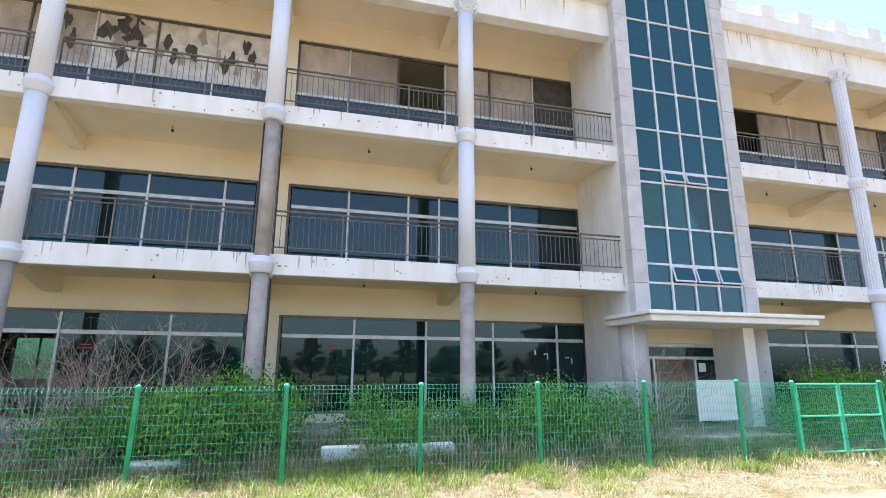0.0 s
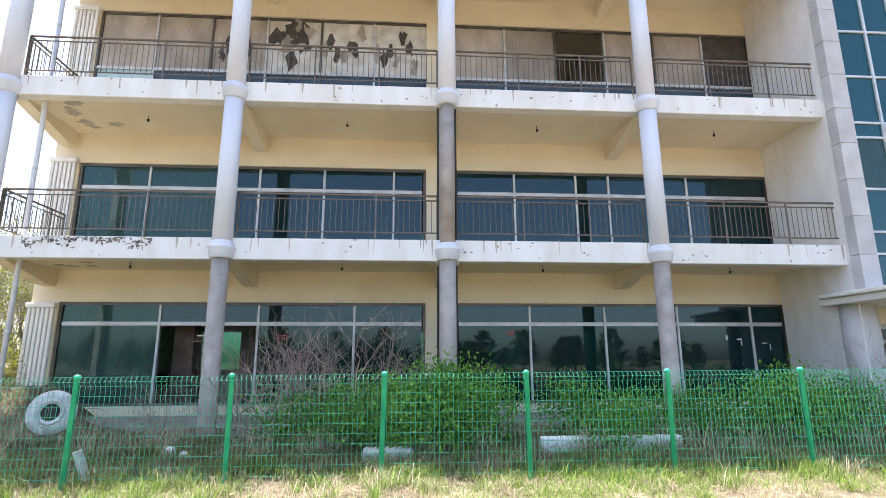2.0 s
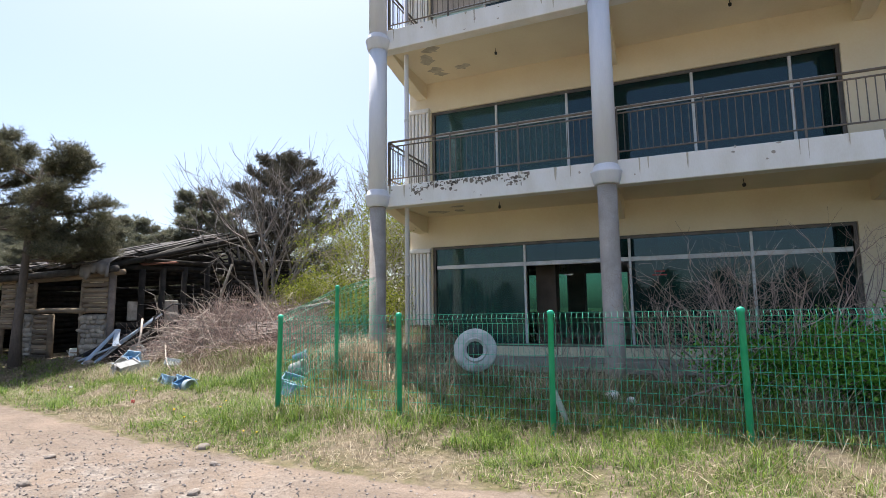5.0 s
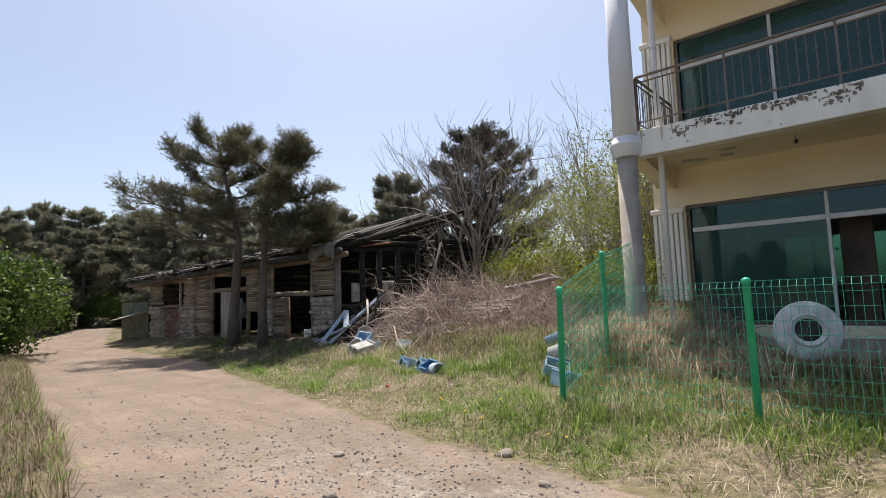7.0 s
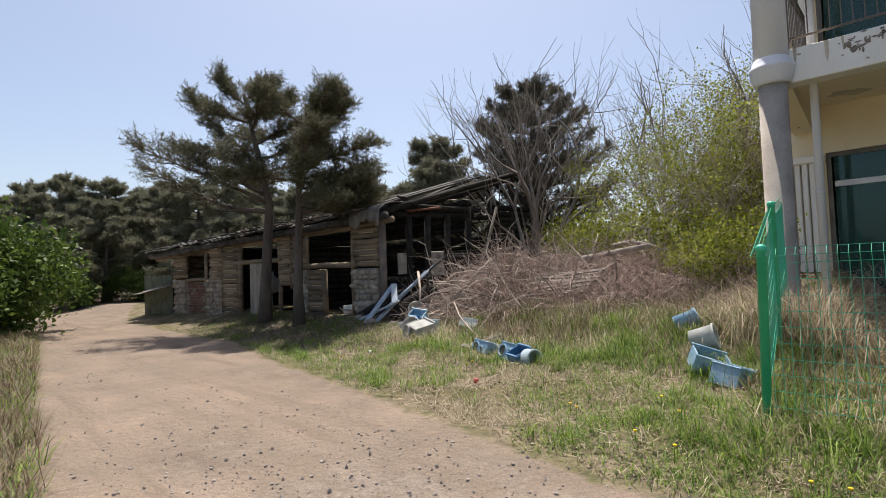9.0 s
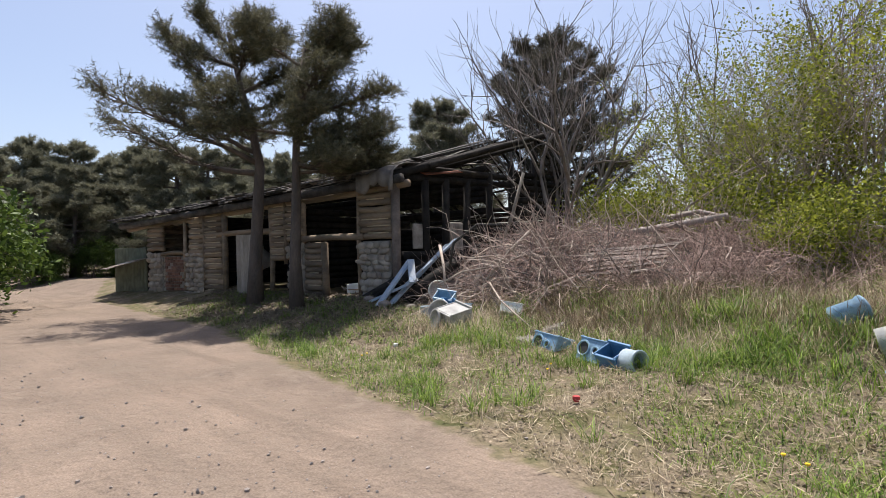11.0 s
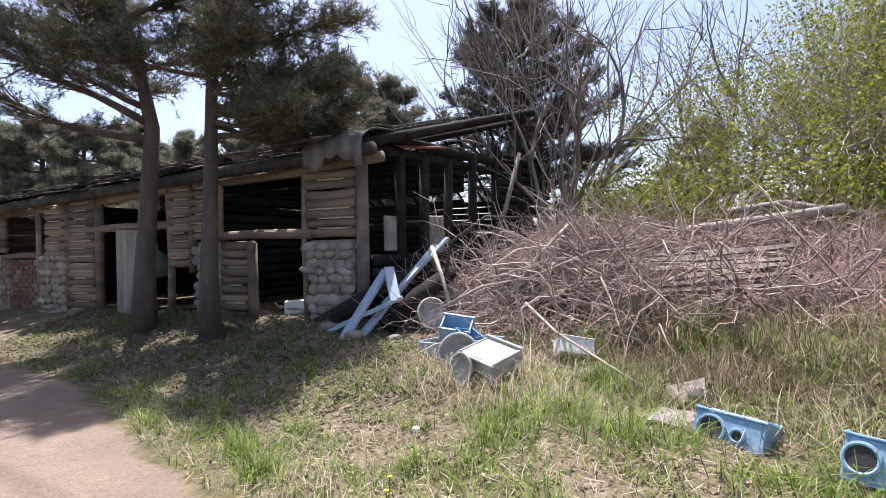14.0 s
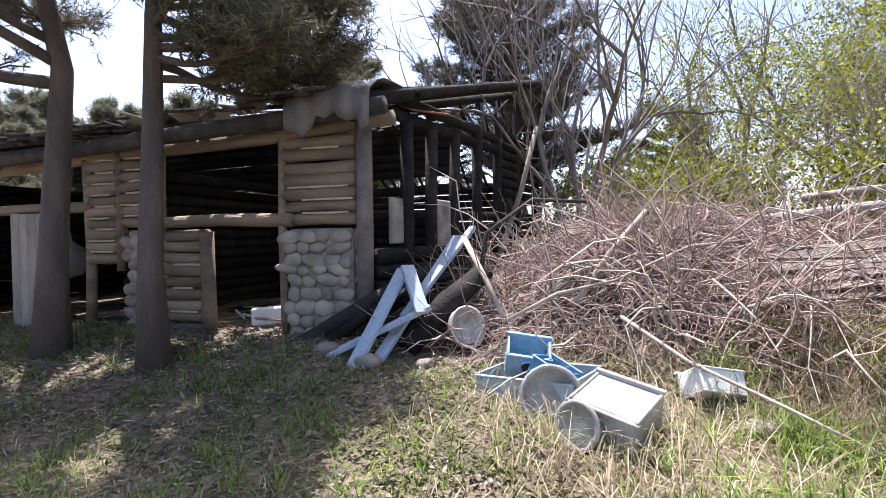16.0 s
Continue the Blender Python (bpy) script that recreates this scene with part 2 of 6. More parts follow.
class Geo:
    """Collects vertices and faces for one mesh."""

    def __init__(self):
        self.v, self.f = [], []

    def add(self, vs, fs):
        k = len(self.v)
        self.v.extend(tuple(p) for p in vs)
        self.f.extend(tuple(i + k for i in f) for f in fs)
        return self

    def box(self, x0, x1, y0, y1, z0, z1, bev=0.0, m=None):
        if not bev:
            vs = [(x, y, z) for x in (x0, x1) for y in (y0, y1) for z in (z0, z1)]
            fs = [(0, 1, 3, 2), (4, 6, 7, 5), (0, 4, 5, 1), (2, 3, 7, 6), (0, 2, 6, 4), (1, 5, 7, 3)]
        else:
            lo, hi = (x0, y0, z0), (x1, y1, z1)
            ids, vs = {}, []
            for c in range(8):
                s = [(c >> a) & 1 for a in range(3)]
                for a in range(3):
                    p = [(hi[i] - (0 if i == a else bev)) if s[i] else (lo[i] + (0 if i == a else bev)) for i in range(3)]
                    ids[c, a] = len(vs)
                    vs.append(p)
            fs = []
            for a in range(3):
                b, d = (a + 1) % 3, (a + 2) % 3
                for s in (0, 1):
                    loop = [(s << a) | (i << b) | (j << d) for i, j in ((0, 0), (1, 0), (1, 1), (0, 1))]
                    q = [ids[c, a] for c in loop]
                    fs.append(tuple(q if s else q[::-1]))
            for a in range(3):
                b, d = (a + 1) % 3, (a + 2) % 3
                for i in (0, 1):
                    for j in (0, 1):
                        c0 = (i << b) | (j << d)
                        c1 = c0 | (1 << a)
                        q = (ids[c0, b], ids[c1, b], ids[c1, d], ids[c0, d])
                        fs.append(q if i == j else q[::-1])
            for c in range(8):
                t = (ids[c, 0], ids[c, 1], ids[c, 2])
                fs.append(t if bin(c).count("1") % 2 else t[::-1])
        if m is not None:
            vs = [m @ Vector(p) for p in vs]
        return self.add(vs, fs)

    def tube(self, pts, radii, n=6, cap=True):
        pts = [Vector(p) for p in pts]
        if not hasattr(radii, "__len__"):
            radii = [radii] * len(pts)
        vs, fs = [], []
        ref = None
        for i, p in enumerate(pts):
            d = (pts[min(i + 1, len(pts) - 1)] - pts[max(i - 1, 0)])
            d = d.normalized() if d.length > 1e-9 else Vector((0, 0, 1))
            if ref is None:
                ref = d.orthogonal().normalized()
            a = ref - d * ref.dot(d)
            a = a.normalized() if a.length > 1e-6 else d.orthogonal().normalized()
            ref = a
            b = d.cross(a)
            for k in range(n):
                w = 2 * math.pi * k / n
                vs.append(p + (a * math.cos(w) + b * math.sin(w)) * radii[i])
        for i in range(len(pts) - 1):
            for k in range(n):
                k2 = (k + 1) % n
                fs.append((i * n + k, i * n + k2, (i + 1) * n + k2, (i + 1) * n + k))
        if cap:
            fs.append(tuple(range(n))[::-1])
            fs.append(tuple(range((len(pts) - 1) * n, len(pts) * n)))
        return self.add(vs, fs)

    def lathe(self, prof, n=20, centre=(0, 0, 0), flutes=0, depth=0.0):
        vs, fs = [], []
        for r, z in prof:
            for k in range(n):
                w = 2 * math.pi * k / n
                rr = r - (depth if flutes and k % 2 else 0)
                vs.append((centre[0] + rr * math.cos(w), centre[1] + rr * math.sin(w), centre[2] + z))
        for i in range(len(prof) - 1):
            for k in range(n):
                k2 = (k + 1) % n
                fs.append((i * n + k, i * n + k2, (i + 1) * n + k2, (i + 1) * n + k))
        fs.append(tuple(range(n))[::-1])
        fs.append(tuple(range((len(prof) - 1) * n, len(prof) * n)))
        return self.add(vs, fs)

    def mesh(self, name, material, smooth=False):
        me = bpy.data.meshes.new(name)
        me.from_pydata(self.v, [], self.f)
        me.materials.append(material)
        if smooth:
            me.shade_smooth()
        return me


WORLD_AT = {}


def thing(name, at, label, category, group="", kind=""):
    """An Empty at the base of a thing; its parts hang under it."""
    ob = new(name)
    ob.empty_display_size = 0.2
    ob.location = at
    WORLD_AT[ob.name] = Vector(at)
    return tagged(ob, label, category, group, kind)


def hang(name, me, parent, label="", at=(0, 0, 0), turn=None, kind=""):
    """A mesh as one part under its thing, at a place in the world."""
    ob = new(name, me)
    ob.parent = parent
    ob.location = Vector(at) - WORLD_AT[parent.name]
    if turn is not None:
        ob.rotation_euler = turn
    WORLD_AT[ob.name] = Vector(at)
    return tagged(ob, label, kind=kind)


def part(name, geo, material, parent, label="", smooth=False, kind=""):
    return hang(name, geo.mesh(name, material, smooth), parent, label, kind=kind)


def solo(name, geo, material, label, category="", group="", kind="", smooth=False):
    ob = new(name, geo.mesh(name, material, smooth))
    return tagged(ob, label, category, group, kind)


def sstep(a, b, x):
    t = np.clip((x - a) / (b - a), 0, 1)
    return t * t * (3 - 2 * t)


def bumps(x, y, s=1.0):
    return (np.sin(x * 1.7 * s + 0.6 * np.sin(y * 2.3 * s)) * np.cos(y * 1.3 * s + 0.9 * np.sin(x * 0.9 * s)))


def height(x, y):
    """The ground's height."""
    x, y = np.asarray(x, float), np.asarray(y, float)
    foot = np.interp(x, (-19, -17, -14, -11.5, -10.4, -9), (11.0, 10.6, 9.9, 8.9, 8.6, 8.6))
    z = -0.16 * sstep(2, 7, -x) * sstep(8.2, 6.2, y + 8.3 - np.maximum(foot, 8.3))
    west = sstep(-8.8, -10.6, x)
    shed = sstep(-16.5, -19.0, x)
    rise = 0.42 * sstep(0.0, 1.9, y - foot) + 0.75 * sstep(11.6, 15.4, y)
    z = z + west * (1 - shed) * rise
    z = z + shed * (0.18 * sstep(9.0, 11.2, y) + 0.5 * sstep(13, 18, y) * sstep(-20.5, -19, x))
    z = z + 0.3 * sstep(-8, -9.6, x) * (1 - west) * sstep(11, 14, y)
    off_road = sstep(0.0, 0.6, y - right_edge(x)) + sstep(0.0, 0.6, left_edge(x) - y)
    rut = np.exp(-(((y - right_edge(x) + 0.9) / 0.16) ** 2)) + np.exp(-(((y - right_edge(x) + 2.3) / 0.16) ** 2))
    z = z + (0.012 + 0.04 * off_road) * bumps(x, y, 1.3) + 0.014 * bumps(x + 3, y, 4.1) - 0.02 * rut * (1 - np.clip(off_road, 0, 1))
    return z


def right_edge(x):
    return np.interp(x, (-60, -40, -30, -20.4, -17, -13.3, -11, -8.5, -2, 2, 6, 40), (16, 12.5, 9.0, 8.4, 7.6, 6.9, 6.4, 6.2, 6.1, 5.75, 5.7, 5.7))


def left_edge(x):
    return np.interp(x, (-60, -50, -40, -32, -28, -17.5, -14, -12, -9, -5, 40), (9, 9.0, 0.0, 4.0, 6.3, 4.6, 4.1, 3.7, 1.0, -2.5, -2.5))


# ---- ground ----
def axis(lo, hi, step, far):
    core = np.arange(lo, hi + step / 2, step)
    out = [0.4]
    while sum(out) < far:
        out.append(out[-1] * 1.35)
    run = np.cumsum(out)
    return np.concatenate((lo - run[::-1], core, hi + run))


def make_ground():
    xs, ys = axis(-34, 16, 0.16, 1500), axis(-4, 20, 0.16, 1500)
    gx, gy = np.meshgrid(xs, ys, indexing="ij")
    gz = height(gx, gy)
    nx, ny = len(xs), len(ys)
    vs = np.stack((gx, gy, gz), -1).reshape(-1, 3)
    i, j = np.meshgrid(np.arange(nx - 1), np.arange(ny - 1), indexing="ij")
    a = (i * ny + j).ravel()
    fs = np.stack((a, a + ny, a + ny + 1, a + 1), -1)
    me = bpy.data.meshes.new("ground")
    me.vertices.add(len(vs))
    me.vertices.foreach_set("co", vs.ravel())
    me.loops.add(fs.size)
    me.loops.foreach_set("vertex_index", fs.ravel())
    me.polygons.add(len(fs))
    me.polygons.foreach_set("loop_start", np.arange(0, fs.size, 4))
    me.update()
    me.validate()
    me.shade_smooth()
    road = sstep(-0.35, 0.35, right_edge(gx) - gy) * sstep(-0.35, 0.35, gy - left_edge(gx))
    att = me.attributes.new("track", "FLOAT", "POINT")
    att.data.foreach_set("value", road.ravel().astype(np.float32))
    gravel = np.exp(-(((gx + 9.6) / 2.4) ** 2 + ((gy - 5.3) / 0.8) ** 2))
    att2 = me.attributes.new("gravel", "FLOAT", "POINT")
    att2.data.foreach_set("value", gravel.ravel().astype(np.float32))
    m = bpy.data.materials.new("earth")
    m.use_nodes = True
    nt = m.node_tree
    n, l = nt.nodes, nt.links
    b = n["Principled BSDF"]
    b.inputs["Roughness"].default_value = 0.95
    b.inputs["Specular IOR Level"].default_value = 0.15
    geo = n.new("ShaderNodeNewGeometry")

    def noise_at(scale, detail=6):
        t = n.new("ShaderNodeTexNoise")
        t.inputs["Scale"].default_value, t.inputs["Detail"].default_value = scale, detail
        l.new(geo.outputs["Position"], t.inputs["Vector"])
        return t.outputs[0]

    def ramp_of(fac, c1, c2, p1=0.35, p2=0.65):
        r = n.new("ShaderNodeValToRGB")
        r.color_ramp.elements[0].color, r.color_ramp.elements[1].color = (*c1, 1), (*c2, 1)
        r.color_ramp.elements[0].position, r.color_ramp.elements[1].position = p1, p2
        l.new(fac, r.inputs[0])
        return r.outputs[0]

    def mixed(fac, c1, c2, blend="MIX"):
        x = n.new("ShaderNodeMix")
        x.data_type, x.blend_type = "RGBA", blend
        if isinstance(fac, float):
            x.inputs[0].default_value = fac
        else:
            l.new(fac, x.inputs[0])
        l.new(c1, x.inputs[6])
        l.new(c2, x.inputs[7])
        return x.outputs[2]

    fine, mid = noise_at(70, 6), noise_at(0.9, 9)
    dirt = ramp_of(mid, (0.245, 0.192, 0.15), (0.165, 0.13, 0.103))
    stones = n.new("ShaderNodeTexVoronoi")
    stones.inputs["Scale"].default_value = 28
    l.new(geo.outputs["Position"], stones.inputs["Vector"])
    peb = ramp_of(stones.outputs["Color"], (0.15, 0.13, 0.115), (0.33, 0.29, 0.25), 0.1, 0.9)
    ga = n.new("ShaderNodeAttribute")
    ga.attribute_name = "gravel"
    gm = n.new("ShaderNodeMath")
    gm.operation = "MULTIPLY"
    l.new(ga.outputs["Fac"], gm.inputs[0])
    l.new(ramp_of(noise_at(3.0), (0, 0, 0), (1, 1, 1), 0.45, 0.6), gm.inputs[1])
    dirt = mixed(gm.outputs[0], dirt, peb)
    dirt = mixed(ramp_of(noise_at(4.5, 8), (0, 0, 0), (0.55, 0.55, 0.55), 0.5, 0.75), dirt, ramp_of(mid, (0.16, 0.125, 0.098), (0.3, 0.25, 0.2)))
    wheel = n.new("ShaderNodeMapping")
    wheel.inputs["Rotation"].default_value, wheel.inputs["Scale"].default_value = (0, 0, radians(-10)), (0.16, 2.4, 1.0)
    l.new(geo.outputs["Position"], wheel.inputs["Vector"])
    streak = n.new("ShaderNodeTexNoise")
    streak.inputs["Scale"].default_value, streak.inputs["Detail"].default_value = 1.4, 7
    l.new(wheel.outputs[0], streak.inputs["Vector"])
    dirt = mixed(ramp_of(streak.outputs[0], (0, 0, 0), (0.75, 0.75, 0.75), 0.52, 0.68), dirt, ramp_of(mid, (0.15, 0.115, 0.09), (0.2, 0.165, 0.13)))
    dirt = mixed(0.55, dirt, fine, "OVERLAY")
    soil = mixed(ramp_of(noise_at(2.2), (0, 0, 0), (1, 1, 1), 0.42, 0.6), ramp_of(noise_at(9), (0.24, 0.195, 0.135), (0.13, 0.105, 0.075)), ramp_of(noise_at(7), (0.08, 0.085, 0.035), (0.16, 0.135, 0.075)))
    soil = mixed(0.4, soil, fine, "OVERLAY")
    ta = n.new("ShaderNodeAttribute")
    ta.attribute_name = "track"
    add = n.new("ShaderNodeMath")
    add.operation = "ADD"
    l.new(ta.outputs["Fac"], add.inputs[0])
    l.new(noise_at(2.6), add.inputs[1])
    mask = ramp_of(add.outputs[0], (0, 0, 0), (1, 1, 1), 0.82, 1.12)
    l.new(mixed(mask, soil, dirt), b.inputs["Base Color"])
    bp = n.new("ShaderNodeBump")
    bp.inputs["Strength"].default_value, bp.inputs["Distance"].default_value = 0.8, 0.05
    l.new(noise_at(14, 9), bp.inputs["Height"])
    l.new(bp.outputs[0], b.inputs["Normal"])
    me.materials.append(m)
    tagged(new("ground", me), "sandy dirt track between dry and green grass verges", "ground", kind="structure")


make_ground()


# ---- the abandoned three-storey building ----
COLS = (-10.67, -5.71, -0.84, 4.0, 17.35, 22.25)
FLOORS = (0.3, 4.05, 7.77)
YC, YW = 12.04, 14.3
hall = thing("concrete_building", (-1, 16, 0.0), "abandoned cream three-storey concrete building with white columns and open balconies", "building")


def wall_with_holes(name, material, x0, x1, z0, z1, y0, y1, holes):
    """A wall along x with rectangular openings (x0, x1, z0, z1) side by side, panel by panel."""
    x = x0
    for a, b, c, d in sorted(holes):
        for p, q, lo, hi in ((x, a, z0, z1), (a, b, z0, c), (a, b, d, z1)):
            if q - p > 0.005 and hi - lo > 0.005:
                part(name, Geo().box(p, q, y0, y1, lo, hi), material, hall)
        x = b
    if x < x1:
        part(name, Geo().box(x, x1, y0, y1, z0, z1), material, hall)


WIN_L, WIN_R, WIN_E = (-10.4, -1.24), (-0.47, 8.6), (13.3, 24.0)
STOREYS = ((0.0, 3.85, 0.5, 3.04), (4.05, 7.55, 4.2, 6.73), (7.77, 12.1, 7.9, 11.3))
for z0, z1, c, d in STOREYS:
    wall_with_holes("wall", M_CREAM, -11.05, 26, z0, z1, YW, YW + 0.25, [(*w, c, d) for w in (WIN_L, WIN_R, WIN_E)])
for z0, z1 in ((0.0, 3.85), (4.05, 7.55), (7.77, 12.1)):
    y = YW + 0.25
    for a, b in ((15.1, 17.6), (18.2, 20.9)):
        for p, q, lo, hi in ((y, a, z0, z1), (a, b, z0, z0 + 0.5), (a, b, z0 + 2.75, z1)):
            part("side_wall", Geo().box(-11.05, -10.8, p, q, lo, hi), M_CREAM, hall)
        win = part("side_window", Geo().box(-10.97, -10.88, a, b, z0 + 2.68, z0 + 2.75), M_ALU, hall, "pale aluminium window in the end wall")
        part("sill_rail", Geo().box(-10.97, -10.88, a, b, z0 + 0.5, z0 + 0.57), M_ALU, win)
        for k in range(4):
            ym = a + (b - a - 0.06) * k / 3
            part("mullion", Geo().box(-10.96, -10.89, ym, ym + 0.06, z0 + 0.57, z0 + 2.68), M_ALU, win)
        for k in range(3):
            ym = a + (b - a - 0.06) * k / 3
            part("pane", Geo().box(-10.93, -10.92, ym + 0.06, ym + (b - a - 0.06) / 3, z0 + 0.57, z0 + 2.68), M_GLASS_G, win)
        y = b
    part("side_wall", Geo().box(-11.05, -10.8, y, 22.3, z0, z1), M_CREAM, hall)
    part("side_wall", Geo().box(25.75, 26, YW + 0.25, 22.3, z0, z1), M_CREAM, hall)
    backs = [(x, x + 1.6, z0 + 1.2, z0 + 2.7) for x in (-9.8, -7.6, -5.4, -2.6, 1.5, 5.5, 14, 18)]
    wall_with_holes("rear_wall", M_ROOM, -10.8, 25.75, z0, z1, 22.05, 22.3, backs)
    for a, b, c, d in backs:
        win = part("rear_window", Geo().box(a, b, 22.14, 22.2, c, c + 0.06), M_ALU, hall, "pale-framed green-glazed rear window")
        for x in (a, (a + b) / 2 - 0.03, b - 0.06):
            part("mullion", Geo().box(x, x + 0.06, 22.14, 22.2, c + 0.06, d), M_ALU, win)
        for x in (a + 0.06, (a + b) / 2 + 0.03):
            part("pane", Geo().box(x, x + (b - a) / 2 - 0.09, 22.165, 22.175, c + 0.06, d), M_GLASS_G, win)
    for xw in (-0.97, 8.95, 12.4):
        part("partition", Geo().box(xw, xw + 0.15, YW + 0.26, 22.04, z0, z1), M_ROOM, hall)
for i, (zb, zt, zs) in enumerate(((3.71, 4.19, 3.85), (7.43, 7.91, 7.55))):
    for xa, xb in ((-10.85, -0.92), (-0.76, 8.68), (12.45, 26)):
        g = Geo().box(xa, xb, YC - 0.08, YC + 0.2, zb, zt, 0.012)
        part("balcony_beam", g, M_WHITE, hall, "white painted balcony edge beam, chipped and streaked")
        part("balcony_slab", Geo().box(xa, xb, YC + 0.2, YW, zs, zs + 0.2), M_CREAM, hall)
    part("floor_slab", Geo().box(-11.0, 26, YW + 0.0, 22.0, zs + 0.002, zs + 0.2), M_ROOM_D, hall)
part("ground_slab", Geo().box(-11.0, 26, YW - 0.5, 22.2, -0.1, 0.28), M_RAW, hall)
# tapered ribs below the slabs at each column
for x in COLS:
    for zs in (3.85, 7.55, 12.1):
        vs = [(x + s * 0.15, y, z) for s in (-1, 1) for y, z in ((YC + 0.2, zs - 0.04), (YC + 0.2, zs), (YW, zs), (YW, zs - 0.42), (YW - 0.35, zs - 0.42))]
        part("rib", Geo().add(vs, [(0, 1, 2, 3, 4), (9, 8, 7, 6, 5), (0, 4, 9, 5), (4, 3, 8, 9), (0, 5, 6, 1)]), M_CREAM, hall)
for xa, xb in ((-11.1, 8.68), (12.45, 26)):
    part("roof_beam", Geo().box(xa, xb, YC - 0.14, YC + 0.25, 11.42, 12.5, 0.015), M_WHITE, hall)
    part("roof_slab", Geo().box(xa, xb, YC + 0.25, 22.3, 12.1, 12.3), M_CREAM, hall)
    part("cornice", Geo().box(xa, xb, YC - 0.5, YC + 0.25, 12.5, 13.0, 0.03), M_WHITE, hall, "stained projecting cornice")
    x = xa + 0.1
    while x < xb - 0.7:
        part("merlon", Geo().box(x, x + 0.62, YC - 0.46, YC - 0.2, 13.0, 13.5, 0.03), M_WHITE, hall)
        x += 1.55
    for zr in (13.2, 13.4):
        part("parapet_rail", Geo().tube(((xa, YC - 0.3, zr), (xb, YC - 0.3, zr)), 0.022, 8), M_ALU, hall)
# left corner: fluted pilasters at the wall's end
for z0, z1 in ((0.2, 2.98), (4.15, 6.8), (7.88, 11.3)):
    pil = part("pilaster", Geo().box(-11.1, -10.4, YW - 0.14, YW - 0.004, z1 - 0.1, z1 + 0.02, 0.02), M_WHITE, hall, "fluted pilaster")
    for k in range(6):
        part("flute", Geo().box(-11.06 + k * 0.108, -11.06 + k * 0.108 + 0.08, YW - 0.1, YW - 0.004, z0, z1 - 0.1, 0.012), M_WHITE, pil)


def column(x, fluted=False):
    """A round column: painted shafts above, bare concrete on the ground floor, mouldings at each floor."""
    lower = M_RAW if x < 10 else M_COLUMN
    g = Geo().lathe([(0.2, -0.1), (0.2, 0.1), (0.185, 0.14), (0.18, 3.72)], 24, (x, YC - 0.14, 0))
    part("lower_shaft", g, lower, hall, "bare grey concrete shaft" if x < 10 else "", True)
    for a, b in ((4.08, 7.45), (7.8, 11.25)):
        if fluted:
            g = Geo().lathe([(0.215, a), (0.21, b)], 40, (x, YC - 0.14, 0), 20, 0.025)
        else:
            slim = 0.05 if abs(x + 0.84) < 0.1 and a < 5 else 0.0
            g = Geo().lathe([(0.215 - slim, a), (0.205 - slim, b)], 28, (x, YC - 0.14, 0))
        part("upper_shaft", g, M_RAW if (abs(x + 0.84) < 0.1 and a < 5) else M_COLUMN, hall, "white painted round shaft", not fluted)
    for z in (3.93, 7.62):
        prof = [(0.2, -0.22), (0.235, -0.21), (0.24, -0.17), (0.25, -0.16), (0.255, -0.11), (0.265, -0.1), (0.275, -0.02), (0.29, 0.0), (0.29, 0.03), (0.25, 0.05), (0.24, 0.13), (0.215, 0.16)]
        part("moulding", Geo().lathe(prof, 28, (x, YC - 0.14, z)), M_COLUMN, hall, "", True)
    g = Geo().lathe([(0.21, 11.25), (0.24, 11.28), (0.22, 11.32), (0.25, 11.42), (0.34, 11.55), (0.36, 11.6)], 24, (x, YC - 0.14, 0))
    for k in range(8):
        w = k * math.pi / 4
        g.tube([(x + 0.25 * math.cos(w), YC - 0.14 + 0.25 * math.sin(w), 11.34), (x + 0.33 * math.cos(w), YC - 0.14 + 0.33 * math.sin(w), 11.46), (x + 0.38 * math.cos(w), YC - 0.14 + 0.38 * math.sin(w), 11.44)], (0.05, 0.045, 0.02), 6)
    part("capital", g, M_COLUMN, hall, "leafy capital", False)


for x in COLS:
    column(x, x > 10 or x < -10.9)
# square backing pier and open joint behind the column at the expansion joint
for z0, z1 in ((0.0, 3.7), (4.2, 7.42)):
    part("pier", Geo().box(-1.02, -0.66, YC - 0.02, YC + 0.3, z0, z1, 0.01), M_RAW if z0 < 1 or z0 > 4 else M_WHITE, hall, "bare concrete pier at the joint")
    for xj in (-1.06, -0.64):
        part("open_joint", Geo().box(xj, xj + 0.03, YC + 0.02, YC + 0.2, z0, z1), M_BLACK, hall)
part("broken_edge", Geo().box(-1.1, -0.58, YC - 0.1, YC + 0.18, 3.62, 4.0, 0.05), M_RAW, hall, "chipped concrete at the joint")


